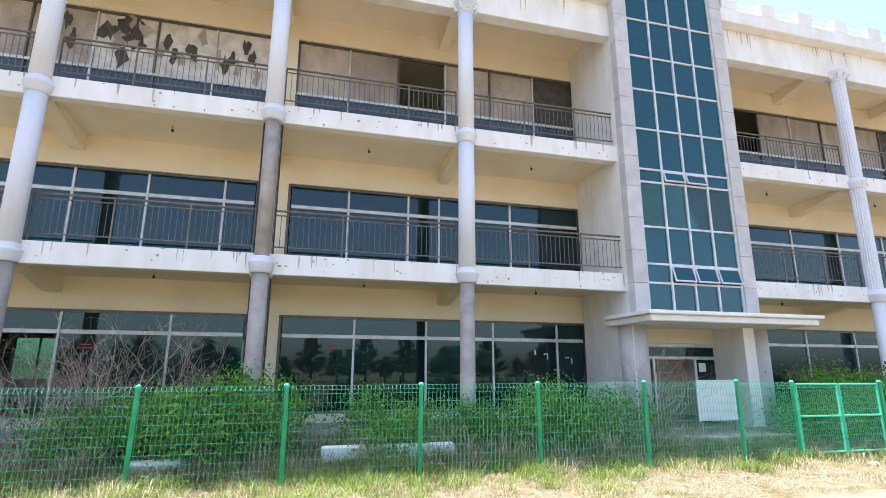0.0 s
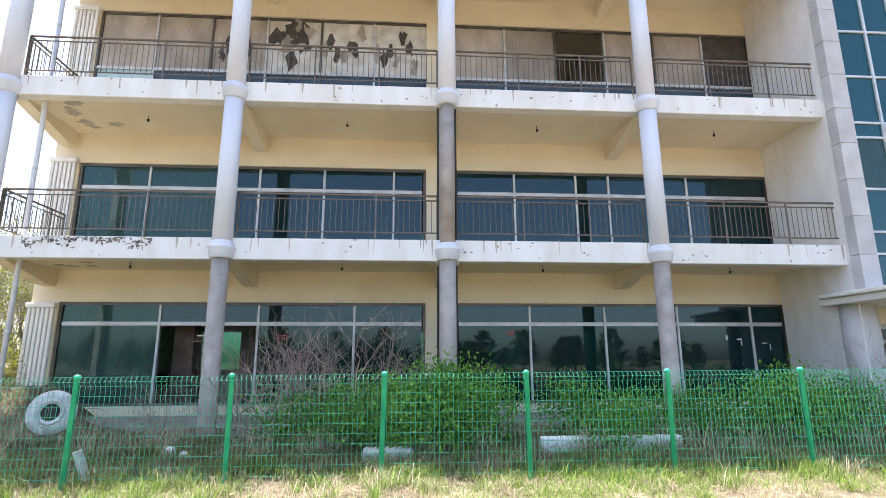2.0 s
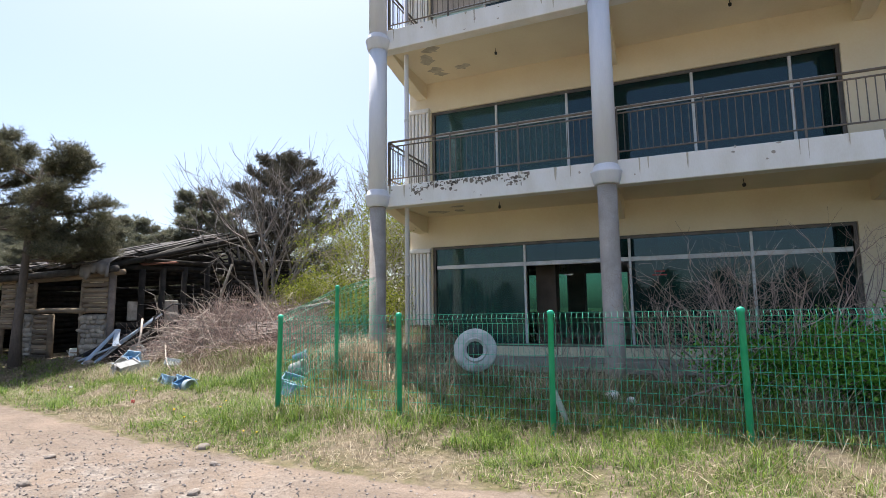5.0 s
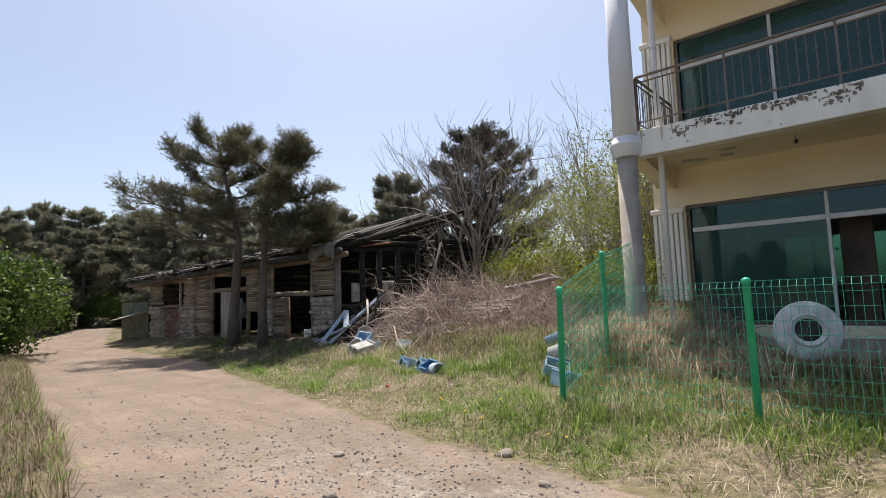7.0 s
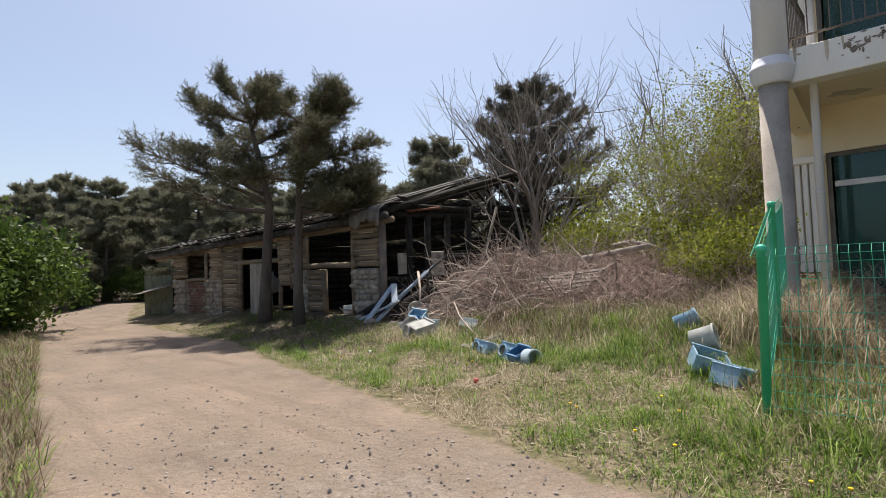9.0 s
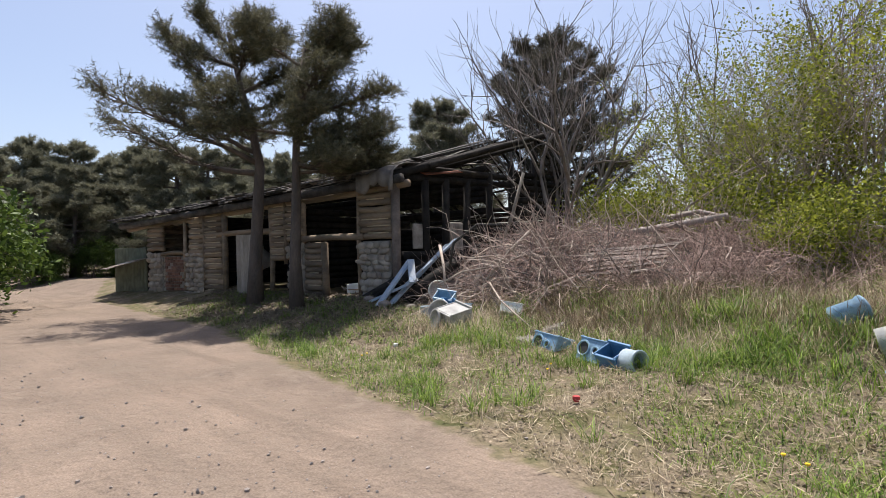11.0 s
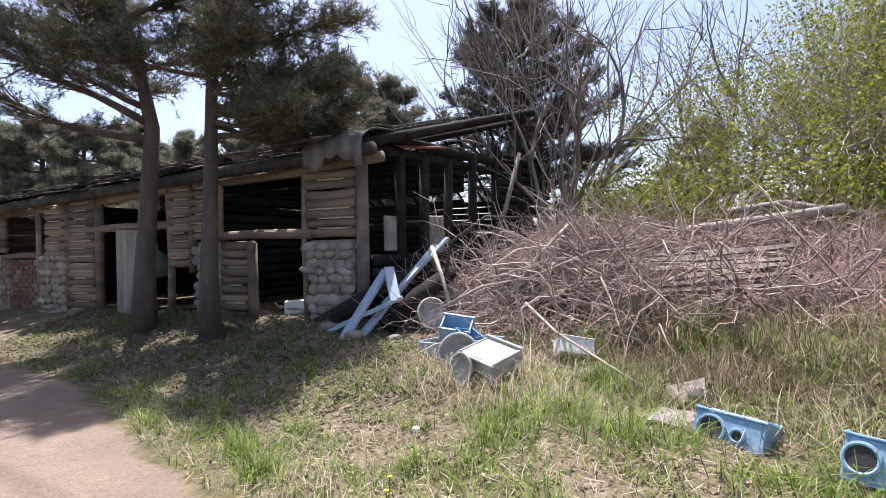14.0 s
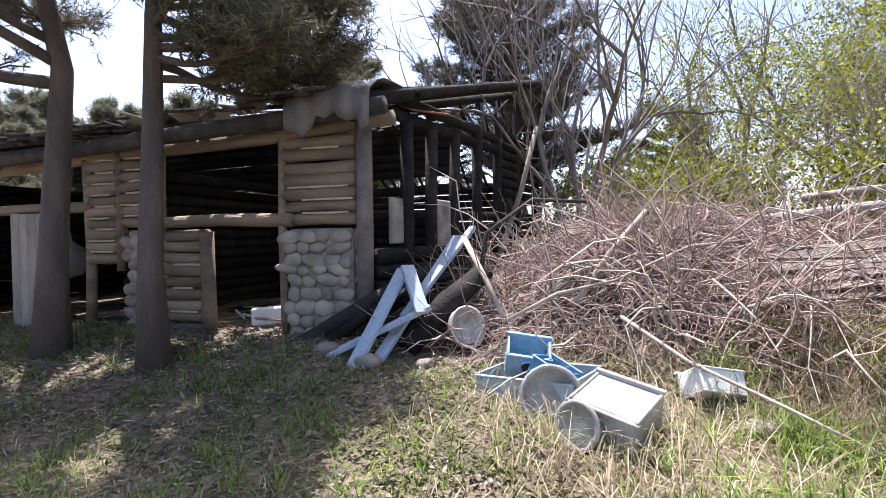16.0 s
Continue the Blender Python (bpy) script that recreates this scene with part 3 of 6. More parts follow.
def window_row(xa, xb, z0, z1, bars, transom, parent_label, boarded=False, cover=()):
    """Glazing in one opening: frame, mullions, transom and single panes."""
    win = part("window", Geo().box(xa, xb, YW + 0.06, YW + 0.16, z1 - 0.07, z1).box(xa, xb, YW + 0.06, YW + 0.16, z0, z0 + 0.07).box(xa, xa + 0.07, YW + 0.06, YW + 0.16, z0 + 0.07, z1 - 0.07).box(xb - 0.07, xb, YW + 0.06, YW + 0.16, z0 + 0.07, z1 - 0.07), M_FRAME, hall, parent_label)
    edges = [xa + 0.07, *bars, xb - 0.07]
    for x in bars:
        part("mullion", Geo().box(x - 0.03, x + 0.03, YW + 0.05, YW + 0.15, z0 + 0.07, z1 - 0.07, 0.006), M_FRAME if boarded else M_ALU, win)
    for a, b in zip(edges[:-1], edges[1:]):
        a, b = a + 0.03, b - 0.03
        part("transom", Geo().box(a, b, YW + 0.06, YW + 0.14, transom - 0.05, transom + 0.05, 0.006), M_ALU, win)
        for lo, hi in ((z0 + 0.07, transom - 0.05), (transom + 0.05, z1 - 0.07)):
            if z0 < 1 and lo < 1 and -8 < a < -7.8:
                continue   # this pane has fallen out
            pane = Geo().box(a, b, YW + 0.095, YW + 0.105, lo, hi)
            part("pane", pane, M_GLASS_G if a < -8.4 else M_GLASS, win)
    return win


L1 = (-7.95, -5.51, -3.08)
R1 = (1.52, 3.55, 5.56, 7.62)
L2 = (-8.59, -6.79, -5.72, -4.0, -2.12)
R2 = (1.22, 2.97, 3.91, 6.19)
E1 = (15.0, 17.2, 19.4, 21.6)
for (xa, xb), b1, b2 in ((WIN_L, L1, L2), (WIN_R, R1, R2), (WIN_E, E1, E1)):
    window_row(xa, xb, 0.5, 3.04, b1, 2.5, "dark teal glazing with a pale transom")
    window_row(xa, xb, 4.2, 6.73, b2, 6.08, "dark teal glazing with a pale transom")
    n3 = max(4, round((xb - xa) / 1.45))
    win = part("window", Geo().box(xa, xb, YW + 0.06, YW + 0.16, 11.22, 11.3), M_FRAME, hall, "boarded top-floor window over blue-grey panels")
    part("middle_rail", Geo().box(xa, xb, YW + 0.03, YW + 0.16, 9.5, 9.58), M_ALU, win)
    part("sill_rail", Geo().box(xa, xb, YW + 0.06, YW + 0.16, 7.9, 7.97), M_FRAME, win)
    for k in range(n3):
        a, b = xa + (xb - xa) * k / n3, xa + (xb - xa) * (k + 1) / n3
        part("mullion", Geo().box(a, a + 0.05, YW + 0.04, YW + 0.16, 7.97, 11.22), M_ALU if k % 2 else M_FRAME, win)
        torn = xa < -5 and k in (2, 3, 4, n3 - 1)
        mtl = M_TORN if (xa > -5 and k == n3 - 1) else (M_PALE if torn and k != 2 else M_PLY)
        if not (xa > 10 and k == 1) and not (xa == WIN_R[0] and k == 2):
            part("board", Geo().box(a + 0.055, b - 0.005, YW + 0.1, YW + 0.12, 9.58, 11.22), mtl, win)
            if torn:
                for q in range(14 if k == 3 else 7):
                    cx, cz = a + (0.15 + 1.0 * rng.random() if k == 3 else 0.12 + 0.18 * q), 9.85 + 1.2 * rng.random()
                    ring = [(min(b - 0.02, cx + (0.3 if k == 3 else 0.17) * rng.uniform(0.25, 1) * math.cos(w)), YW + 0.09 - 0.004 * q, cz + 0.42 * rng.uniform(0.2, 1) * math.sin(w)) for w in np.linspace(0, 2 * math.pi, 11)[:-1]]
                    part("torn_patch", Geo().add(ring + [(p[0], p[1] + 0.003, p[2]) for p in ring], [tuple(range(10))[::-1], tuple(range(10, 20))]), M_TORN if q % 3 else M_PLY, win)
        part("panel", Geo().box(a + 0.055, b - 0.005, YW + 0.09, YW + 0.12, 7.97, 9.5), M_AQUA if (xa < -5 and k == 0) else M_BLUE_PANEL, win)


# blinds and doors behind the first-floor glass
for xa, xb, mt, nm in ((-5.6, -4.6, M_BROWN, "inner_door"), (-4.3, -2.2, M_BLIND, "blind"), (-2.0, -1.35, M_BLIND, "blind"), (-0.35, 1.1, M_BLIND, "blind"), (1.35, 2.8, M_BLIND, "blind"), (4.1, 6.0, M_BLIND, "blind"), (-8.4, -7.0, M_BROWN, "inner_door"), (13.6, 16.8, M_BLIND, "blind"), (6.3, 7.4, M_BLIND, "blind")):
    part(nm, Geo().box(xa, xb, YW + 0.3, YW + 0.33, 4.26, 6.5), mt, hall)
for xa, xb in ((-7.85, -7.35), (-5.2, -4.9), (2.2, 2.5)):
    part("inner_pillar", Geo().box(xa, xb, YW + 0.8, YW + 1.3, 0.28, 3.84), M_BROWN, hall)
# damp stains below the slabs at the corner
for zs, n in ((7.548, 7), (3.848, 4)):
    for q in range(n):
        cx, cy = -10.1 + 0.9 * rng.random(), YC + 0.5 + 1.3 * rng.random()
        ring = [(cx + 0.28 * rng.uniform(0.3, 1) * math.cos(w), cy + 0.22 * rng.uniform(0.3, 1) * math.sin(w), zs - 0.0007 * q) for w in np.linspace(0, 2 * math.pi, 13)[:-1]]
        part("damp_stain", Geo().add(ring, [tuple(range(12))[::-1]]), M_DAMP, hall)
# faded marks left on the ground-floor panes
for x, z, w, h, mt in ((-4.9, 2.2, 0.22, 0.03, M_RED), (-4.9, 2.12, 0.3, 0.025, M_RED), (1.0, 2.3, 0.22, 0.03, M_RED), (1.0, 2.22, 0.16, 0.025, M_RED), (6.9, 2.15, 0.05, 0.14, M_PAPER), (7.25, 2.1, 0.14, 0.03, M_PAPER), (7.3, 2.0, 0.03, 0.12, M_PAPER), (7.95, 2.0, 0.14, 0.03, M_PAPER), (8.1, 1.9, 0.03, 0.16, M_PAPER), (-6.9, 2.2, 0.2, 0.03, M_PAPER)):
    part("pane_mark", Geo().box(x - w / 2, x + w / 2, YW + 0.088, YW + 0.092, z - h / 2, z + h / 2), mt, hall, "faded painted mark on the glass")


# ---- balcony railings ----
baluster_mesh = Geo().tube(((0, 0, 0.19), (0, 0, 0.95)), 0.0085, 6).mesh("baluster", M_RAIL)
post_mesh = Geo().box(-0.018, 0.018, -0.018, 0.018, 0, 1.05, 0.004).mesh("rail_post", M_RAIL)


def railing(p, q, z):
    """A steel railing from p to q on a slab at height z."""
    p, q = Vector((*p, z)), Vector((*q, z))
    r = thing("balcony_railing", (p + q) / 2, "slim dark brown steel railing on the balcony edge", "railing", "balcony railings")
    d = q - p
    for h, rad, nm in ((1.06, 0.026, "top_rail"), (0.95, 0.017, "second_rail"), (0.19, 0.017, "bottom_rail")):
        part(nm, Geo().tube((p + Vector((0, 0, h)), q + Vector((0, 0, h))), rad, 8), M_RAIL, r)
    n = max(2, round(d.length / 0.128))
    for k in range(1, n):
        at = p + d * (k / n)
        if k % 12 == 0:
            hang("rail_post", post_mesh, r, at=at)
        else:
            hang("baluster", baluster_mesh, r, at=at)
    hang("rail_post", post_mesh, r, at=p)
    hang("rail_post", post_mesh, r, at=q)


for z in (4.19, 7.91):
    spots = [(-10.5, -5.93), (-5.49, -1.06), (-0.62, 3.78), (4.22, 8.6), (12.6, 17.12), (17.58, 22.0)]
    for a, b in spots:
        railing((a, YC + 0.06), (b, YC + 0.06), z)
    railing((-10.5, YC + 0.12), (-10.5, YW - 0.1), z)

# downpipes
for x, y, z0, z1 in ((-10.28, YC + 0.55, 0, 12.1), (8.6, YC + 0.35, 0, 12.0)):
    pipe = thing("downpipe", (x, y, z0), "pale plastic rainwater pipe on the building", "pipe")
    part("pipe_run", Geo().tube(((x, y, z0), (x, y, z1)), 0.055, 12), M_COLUMN, pipe, "", True)
    for z in (2.2, 5.9, 9.6):
        part("pipe_clip", Geo().lathe([(0.062, -0.03), (0.068, 0), (0.062, 0.03)], 12, (x, y, z)), M_ALU, pipe)

# black mould along the first balcony edge
g = Geo()
for k in range(190):
    u = rng.random()
    x = -9.9 + 2.7 * u
    band = 0.1 + 0.08 * math.sin(9 * u) + 0.08 * math.sin(23 * u)
    zt = 4.19 - max(0.03, band) * rng.random()
    w, h = 0.012 + 0.05 * rng.random() ** 2, 0.012 + 0.05 * rng.random() ** 2
    ring = [(x + w * rng.uniform(0.5, 1) * math.cos(t), YC - 0.083, zt - h * 1.1 + h * rng.uniform(0.6, 1) * math.sin(t)) for t in np.linspace(0, 2 * math.pi, 10)[:-1]]
    g.add([(p[0], p[1] - 0.00004 * k, p[2]) for p in ring], [tuple(range(9))[::-1]])
part("mould_stain", g, M_STAIN, hall, "black mould on the beam edge", kind="stuff")
g = Geo()
for k in range(150):
    x, zz = rng.uniform(-10.5, 24), (4.19, 7.91)[k % 2]
    if 8.5 < x < 12.6:
        continue
    w, h = rng.uniform(0.02, 0.06), rng.uniform(0.03, 0.09)
    zc = zz - rng.uniform(0.0, 0.42)
    ring = [(x + w * rng.uniform(0.4, 1) * math.cos(t), YC - 0.0836 - 0.00004 * k, zc + h * 0.5 * rng.uniform(0.4, 1) * math.sin(t)) for t in np.linspace(0, 2 * math.pi, 8)[:-1]]
    g.add(ring, [tuple(range(7))[::-1]])
part("chipped_paint", g, M_RAW, hall, "chips in the beam's paint", kind="stuff")
g = Geo()
for k in range(170):
    x, zb = rng.uniform(-10.6, 24), (4.185, 7.905, 12.49)[k % 3]
    if 8.5 < x < 12.6:
        continue
    w, h = rng.uniform(0.006, 0.03), rng.uniform(0.06, 0.4 if k % 3 < 2 else 0.8)
    y = YC - (0.0846 if k % 3 < 2 else 0.1446) - 0.00003 * k
    g.add([(x - w, y, zb), (x + w, y, zb), (x + w * 0.7, y, zb - h * 0.6), (x + 0.1 * w, y, zb - h), (x - w * 0.6, y, zb - h * 0.7)], [(0, 4, 3, 2, 1)])
part("rain_streak", g, M_DAMP, hall, "grey rain streaks down the beams", kind="stuff")

# ceiling stubs of lamps under the slabs
for zs in (3.85, 7.55):
    for x in (-8.2, -3.3, 1.6, 6.4, 15.0, 19.8):
        lamp = thing("lamp_stub", (x, YC + 1.1, zs), "dark broken lamp fitting under the balcony slab", "lamp fitting", "balcony lamp stubs")
        part("wire", Geo().tube(((x, YC + 1.1, zs), (x + 0.01, YC + 1.1, zs - 0.09)), 0.008, 6), M_BLACK, lamp)
        part("socket", Geo().lathe([(0.02, -0.09), (0.035, -0.1), (0.03, -0.15), (0.01, -0.16)], 10, (x + 0.01, YC + 1.1, zs)), M_BLACK, lamp)

# ---- stair tower ----
tower = thing("stair_tower", (10.47, 12.5, 0), "grey-clad stair tower with a tall blue-green glass front", "tower")
TY = 11.6
for xa, xb in ((8.5, 8.93), (12.03, 12.46)):
    z = 3.0
    k = 0
    while z < 13.4:
        part("cladding_slab", Geo().box(xa, xb, TY - 0.03, TY + 0.25, z, z + 0.89, 0.006), M_STONE, tower)
        z += 0.9
    part("side_wall", Geo().box(xa + 0.03, xb - 0.03, TY + 0.25, 14.3, 0, 13.3), M_WHITE, tower)
part("head", Geo().box(8.5, 12.46, TY - 0.03, TY + 0.25, 13.32, 14.0), M_STONE, tower)
part("tower_roof", Geo().box(8.5, 12.46, TY + 0.25, 16, 13.4, 13.6), M_RAW, tower)
part("tower_back", Geo().box(8.96, 12.0, 15.9, 16, 2.6, 13.3), M_ROOM, tower)
for z in (4.05, 7.77):
    part("landing", Geo().box(8.96, 12.0, 12.7, 15.9, z - 0.15, z), M_ROOM, tower)
TXS = (8.96, 9.73, 10.47, 11.22, 12.0)
TZS = (3.14, 3.92, 4.44, 5.48, 6.78, 7.16, 8.39, 9.64, 10.74, 11.98, 13.3)
for x in TXS:
    part("mullion", Geo().box(x - 0.03, x + 0.03, TY + 0.02, TY + 0.14, 3.1, 13.32, 0.005), M_ALU, tower)
for z in TZS:
    for a, b in zip(TXS[:-1], TXS[1:]):
        part("transom", Geo().box(a + 0.03, b - 0.03, TY + 0.03, TY + 0.13, z - 0.028, z + 0.028, 0.005), M_ALU, tower)
for j, (c, d) in enumerate(zip(TZS[:-1], TZS[1:])):
    for i, (a, b) in enumerate(zip(TXS[:-1], TXS[1:])):
        vent = j in (1, 4) and 0 < i < (4 if j == 1 else 3)
        if vent:
            m = pose(a + 0.03, TY + 0.05, d - 0.03, -16)
            w, h = b - a - 0.06, d - c - 0.06
            sash = part("vent_sash", Geo().box(0, w, -0.02, 0.02, -0.04, 0, m=m).box(0, w, -0.02, 0.02, -h, -h + 0.04, m=m).box(0, 0.04, -0.02, 0.02, -h + 0.04, -0.04, m=m).box(w - 0.04, w, -0.02, 0.02, -h + 0.04, -0.04, m=m), M_ALU, tower, "tilted-open vent sash")
            part("pane", Geo().box(0.04, w - 0.04, -0.004, 0.004, -h + 0.04, -0.04, m=m), M_GLASS_T, sash)
        else:
            part("pane", Geo().box(a + 0.03, b - 0.03, TY + 0.07, TY + 0.08, c + 0.028, d - 0.028), M_GLASS_G if j == 3 else M_GLASS_T, tower)
g = Geo().box(8.2, 13.35, TY - 1.0, 12.6, 2.8, 2.96, 0.02).box(8.1, 13.45, TY - 1.1, 12.5, 2.962, 3.06, 0.02)
part("canopy", g, M_WHITE, tower, "stained flat concrete canopy")
for x in (8.75, 12.7):
    part("porch_column", Geo().lathe([(0.36, 0.0), (0.36, 2.8)], 26, (x, TY + 0.55, 0)), M_STONE, tower, "thick round porch column", True)
part("porch_floor", Geo().box(8.2, 13.3, TY - 1.4, 14.3, -0.05, 0.16, 0.02), M_RAW, tower)
# entrance doors, half broken
DY = 13.0
entry = part("entrance_frame", Geo().box(9.1, 9.2, DY, DY + 0.1, 0.16, 2.4).box(12.2, 12.3, DY, DY + 0.1, 0.16, 2.4).box(9.2, 12.2, DY, DY + 0.1, 2.3, 2.4).box(9.2, 12.2, DY, DY + 0.1, 1.95, 2.03), M_ALU, tower, "pale aluminium entrance frame with broken glazing")
for x in (9.95, 11.35):
    part("door_stile", Geo().box(x - 0.04, x + 0.04, DY, DY + 0.1, 0.16, 1.95), M_ALU, entry)
part("lintel_wall", Geo().box(8.9, 12.4, DY, DY + 0.2, 2.41, 3.0), M_CREAM, tower)
part("pane", Geo().box(11.4, 12.19, DY + 0.04, DY + 0.05, 0.2, 1.94), M_GLASS, entry)
part("pane", Geo().box(9.21, 9.9, DY + 0.04, DY + 0.05, 0.2, 1.94), M_GLASS, entry)
part("pane", Geo().box(9.21, 12.19, DY + 0.04, DY + 0.05, 2.04, 2.29), M_GLASS, entry)
part("notice", Geo().box(11.48, 11.72, DY + 0.02, DY + 0.03, 1.6, 1.85), M_PAPER, entry, "white paper notice")
for k, (a, b, t) in enumerate(((9.9, 11.3, 20), (10.1, 11.2, -35), (10.0, 11.0, 8))):
    debris = solo("broken_strip", Geo().box(-0.7, 0.7, -0.02, 0.02, -0.03, 0.03, m=pose((a + b) / 2, DY + 0.35 + 0.1 * k, 0.9 + 0.35 * k, 0, t, 0)), M_GREYWOOD, "loose broken strip leaning in the doorway", "debris", "doorway debris")
board = thing("white_board", (10.4, 11.2, 0.1), "plain white sheet board leaning before the entrance", "board")
part("sheet", Geo().box(9.75, 10.95, 11.15, 11.18, 0.42, 1.4, 0.004), M_PAPER, board)
for x in (9.85, 10.85):
    part("stake", Geo().box(x - 0.02, x + 0.02, 11.18, 11.21, 0.1, 1.35), M_GREYWOOD, board)

# ---- green mesh fence ----
FY = 8.08
fence = thing("mesh_fence", (-1, FY, 0), "bright green welded wire mesh fence with round posts", "fence")
fposts = [(-10.15 + 2.025 * k, FY) for k in range(10)]
fposts[-1] = (8.08, FY)
back_post = (-10.4, 9.95)


def post_at(x, y, top=None, lean=0.0):
    z0 = float(height(x, y)) - 0.15
    zt = top if top else z0 + 1.6
    g = Geo().lathe([(0.036, 0), (0.036, zt - z0 - 0.05), (0.042, zt - z0 - 0.05), (0.042, zt - z0 - 0.012), (0.028, zt - z0), (0.008, zt - z0 + 0.008)], 12)
    return hang("post", g.mesh("post", M_GREEN, True), fence, "green round post with a cap", at=(x, y, z0), turn=(0, radians(lean), 0))


def wire_panel(p, q, zp, zq, zp1, zq1, parent, nv=31):
    """Welded wires between two posts, folded forward along the top."""
    g = Geo()
    P, Q = Vector((*p, 0)), Vector((*q, 0))
    side = (Q - P).normalized().cross(Vector((0, 0, 1)))
    for k in range(1, nv):
        f = k / nv
        base = P.lerp(Q, f)
        lo, hi = zp + (zq - zp) * f + 0.05, zp1 + (zq1 - zp1) * f
        g.tube((base + Vector((0, 0, lo)), base + Vector((0, 0, hi - 0.12)), base + side * 0.05 + Vector((0, 0, hi - 0.06)), base + Vector((0, 0, hi))), 0.0029, 4, False)
    nh = 9
    for k in range(nh + 1):
        f = k / nh
        a, b = P + Vector((0, 0, zp + 0.08 + (zp1 - zp - 0.2) * f)), Q + Vector((0, 0, zq + 0.08 + (zq1 - zq - 0.2) * f))
        a, b = a + side * 0.004, b + side * 0.004
        g.tube((a, a.lerp(b, 0.5) + side * rng.uniform(-0.015, 0.015), b), 0.0029, 4, False)
    for dz, off in ((-0.06, 0.052), (0.0, 0.0)):
        g.tube((P + side * off + Vector((0, 0, zp1 + dz)), Q + side * off + Vector((0, 0, zq1 + dz))), 0.003, 4, False)
    return part("wire_panel", g, M_WIRE, parent, kind="stuff")


for k, (x, y) in enumerate(fposts):
    post_at(x, y, 1.36 + 0.012 * k, (1.0, -0.5, 0.4, -0.3)[k % 4])
for k in range(len(fposts) - 1):
    z1 = 1.33 + 0.012 * k
    wire_panel(fposts[k], fposts[k + 1], 0.0, 0.0, z1, z1 + 0.012, fence)
post_at(*back_post, 1.88)
wire_panel(back_post, fposts[0], 0.45, 0.0, 1.82, 1.33, fence, 24)
post_at(-10.62, 11.8, 2.2)
wire_panel((-10.62, 11.8), back_post, 0.85, 0.45, 2.15, 1.82, fence, 34)
post_at(9.36, FY, 1.45)
wire_panel((8.08, FY), (9.36, FY), 0, 0, 1.42, 1.42, fence, 26)
# double gate
gate = thing("mesh_gate", (10.5, FY, 0), "green mesh double gate in the fence", "gate")
for a, b in ((9.44, 10.47), (10.52, 11.52)):
    g = Geo()
    for x in (a, b):
        g.tube(((x, FY, 0.1), (x, FY, 1.4)), 0.022, 8)
    for z in (0.12, 0.78, 1.38):
        g.tube(((a, FY, z), (b, FY, z)), 0.02, 8)
    leaf = part("gate_leaf", g, M_GREEN, gate)
    wire_panel((a, FY), (b, FY), 0.1, 0.1, 1.38, 1.38, leaf, 20)
post_at(11.6, FY, 1.45)
for k in range(5):
    xa = 11.6 + 2.02 * k
    post_at(xa + 2.02, FY, 1.45)
    wire_panel((xa, FY), (xa + 2.02, FY), 0, 0, 1.42, 1.42, fence)


# ---- plants ----
def tri_mesh(name, tris, material):
    """A mesh from an (n, k, 3) array of separate k-sided faces."""
    n, k = tris.shape[:2]
    me = bpy.data.meshes.new(name)
    me.vertices.add(n * k)
    me.vertices.foreach_set("co", tris.reshape(-1).astype(np.float32))
    me.loops.add(n * k)
    me.loops.foreach_set("vertex_index", np.arange(n * k, dtype=np.int32))
    me.polygons.add(n)
    me.polygons.foreach_set("loop_start", np.arange(0, n * k, k, dtype=np.int32))
    me.update()
    me.materials.append(material)
    return me


def unit(v):
    return v / np.maximum(np.linalg.norm(v, axis=-1, keepdims=True), 1e-9)


def leaves(r, centres, size):
    """Small folded leaves, each a slim diamond."""
    d = unit(r.normal(size=centres.shape) + np.array((0, 0, 0.2)))
    s = unit(np.cross(d, r.normal(size=d.shape)))
    ln = size * r.uniform(0.6, 1.3, (len(centres), 1))
    return np.stack((centres, centres + d * ln * 0.5 + s * ln * 0.28, centres + d * ln, centres + d * ln * 0.5 - s * ln * 0.28), 1)


def limb_path(r, start, way, length, rise, n=6, wob=0.12):
    pts = [np.array(start, float)]
    d = np.array(way, float)
    for k in range(n):
        d = unit(d + r.normal(size=3) * wob + np.array((0, 0, rise)))
        pts.append(pts[-1] + d * length / n)
    return pts


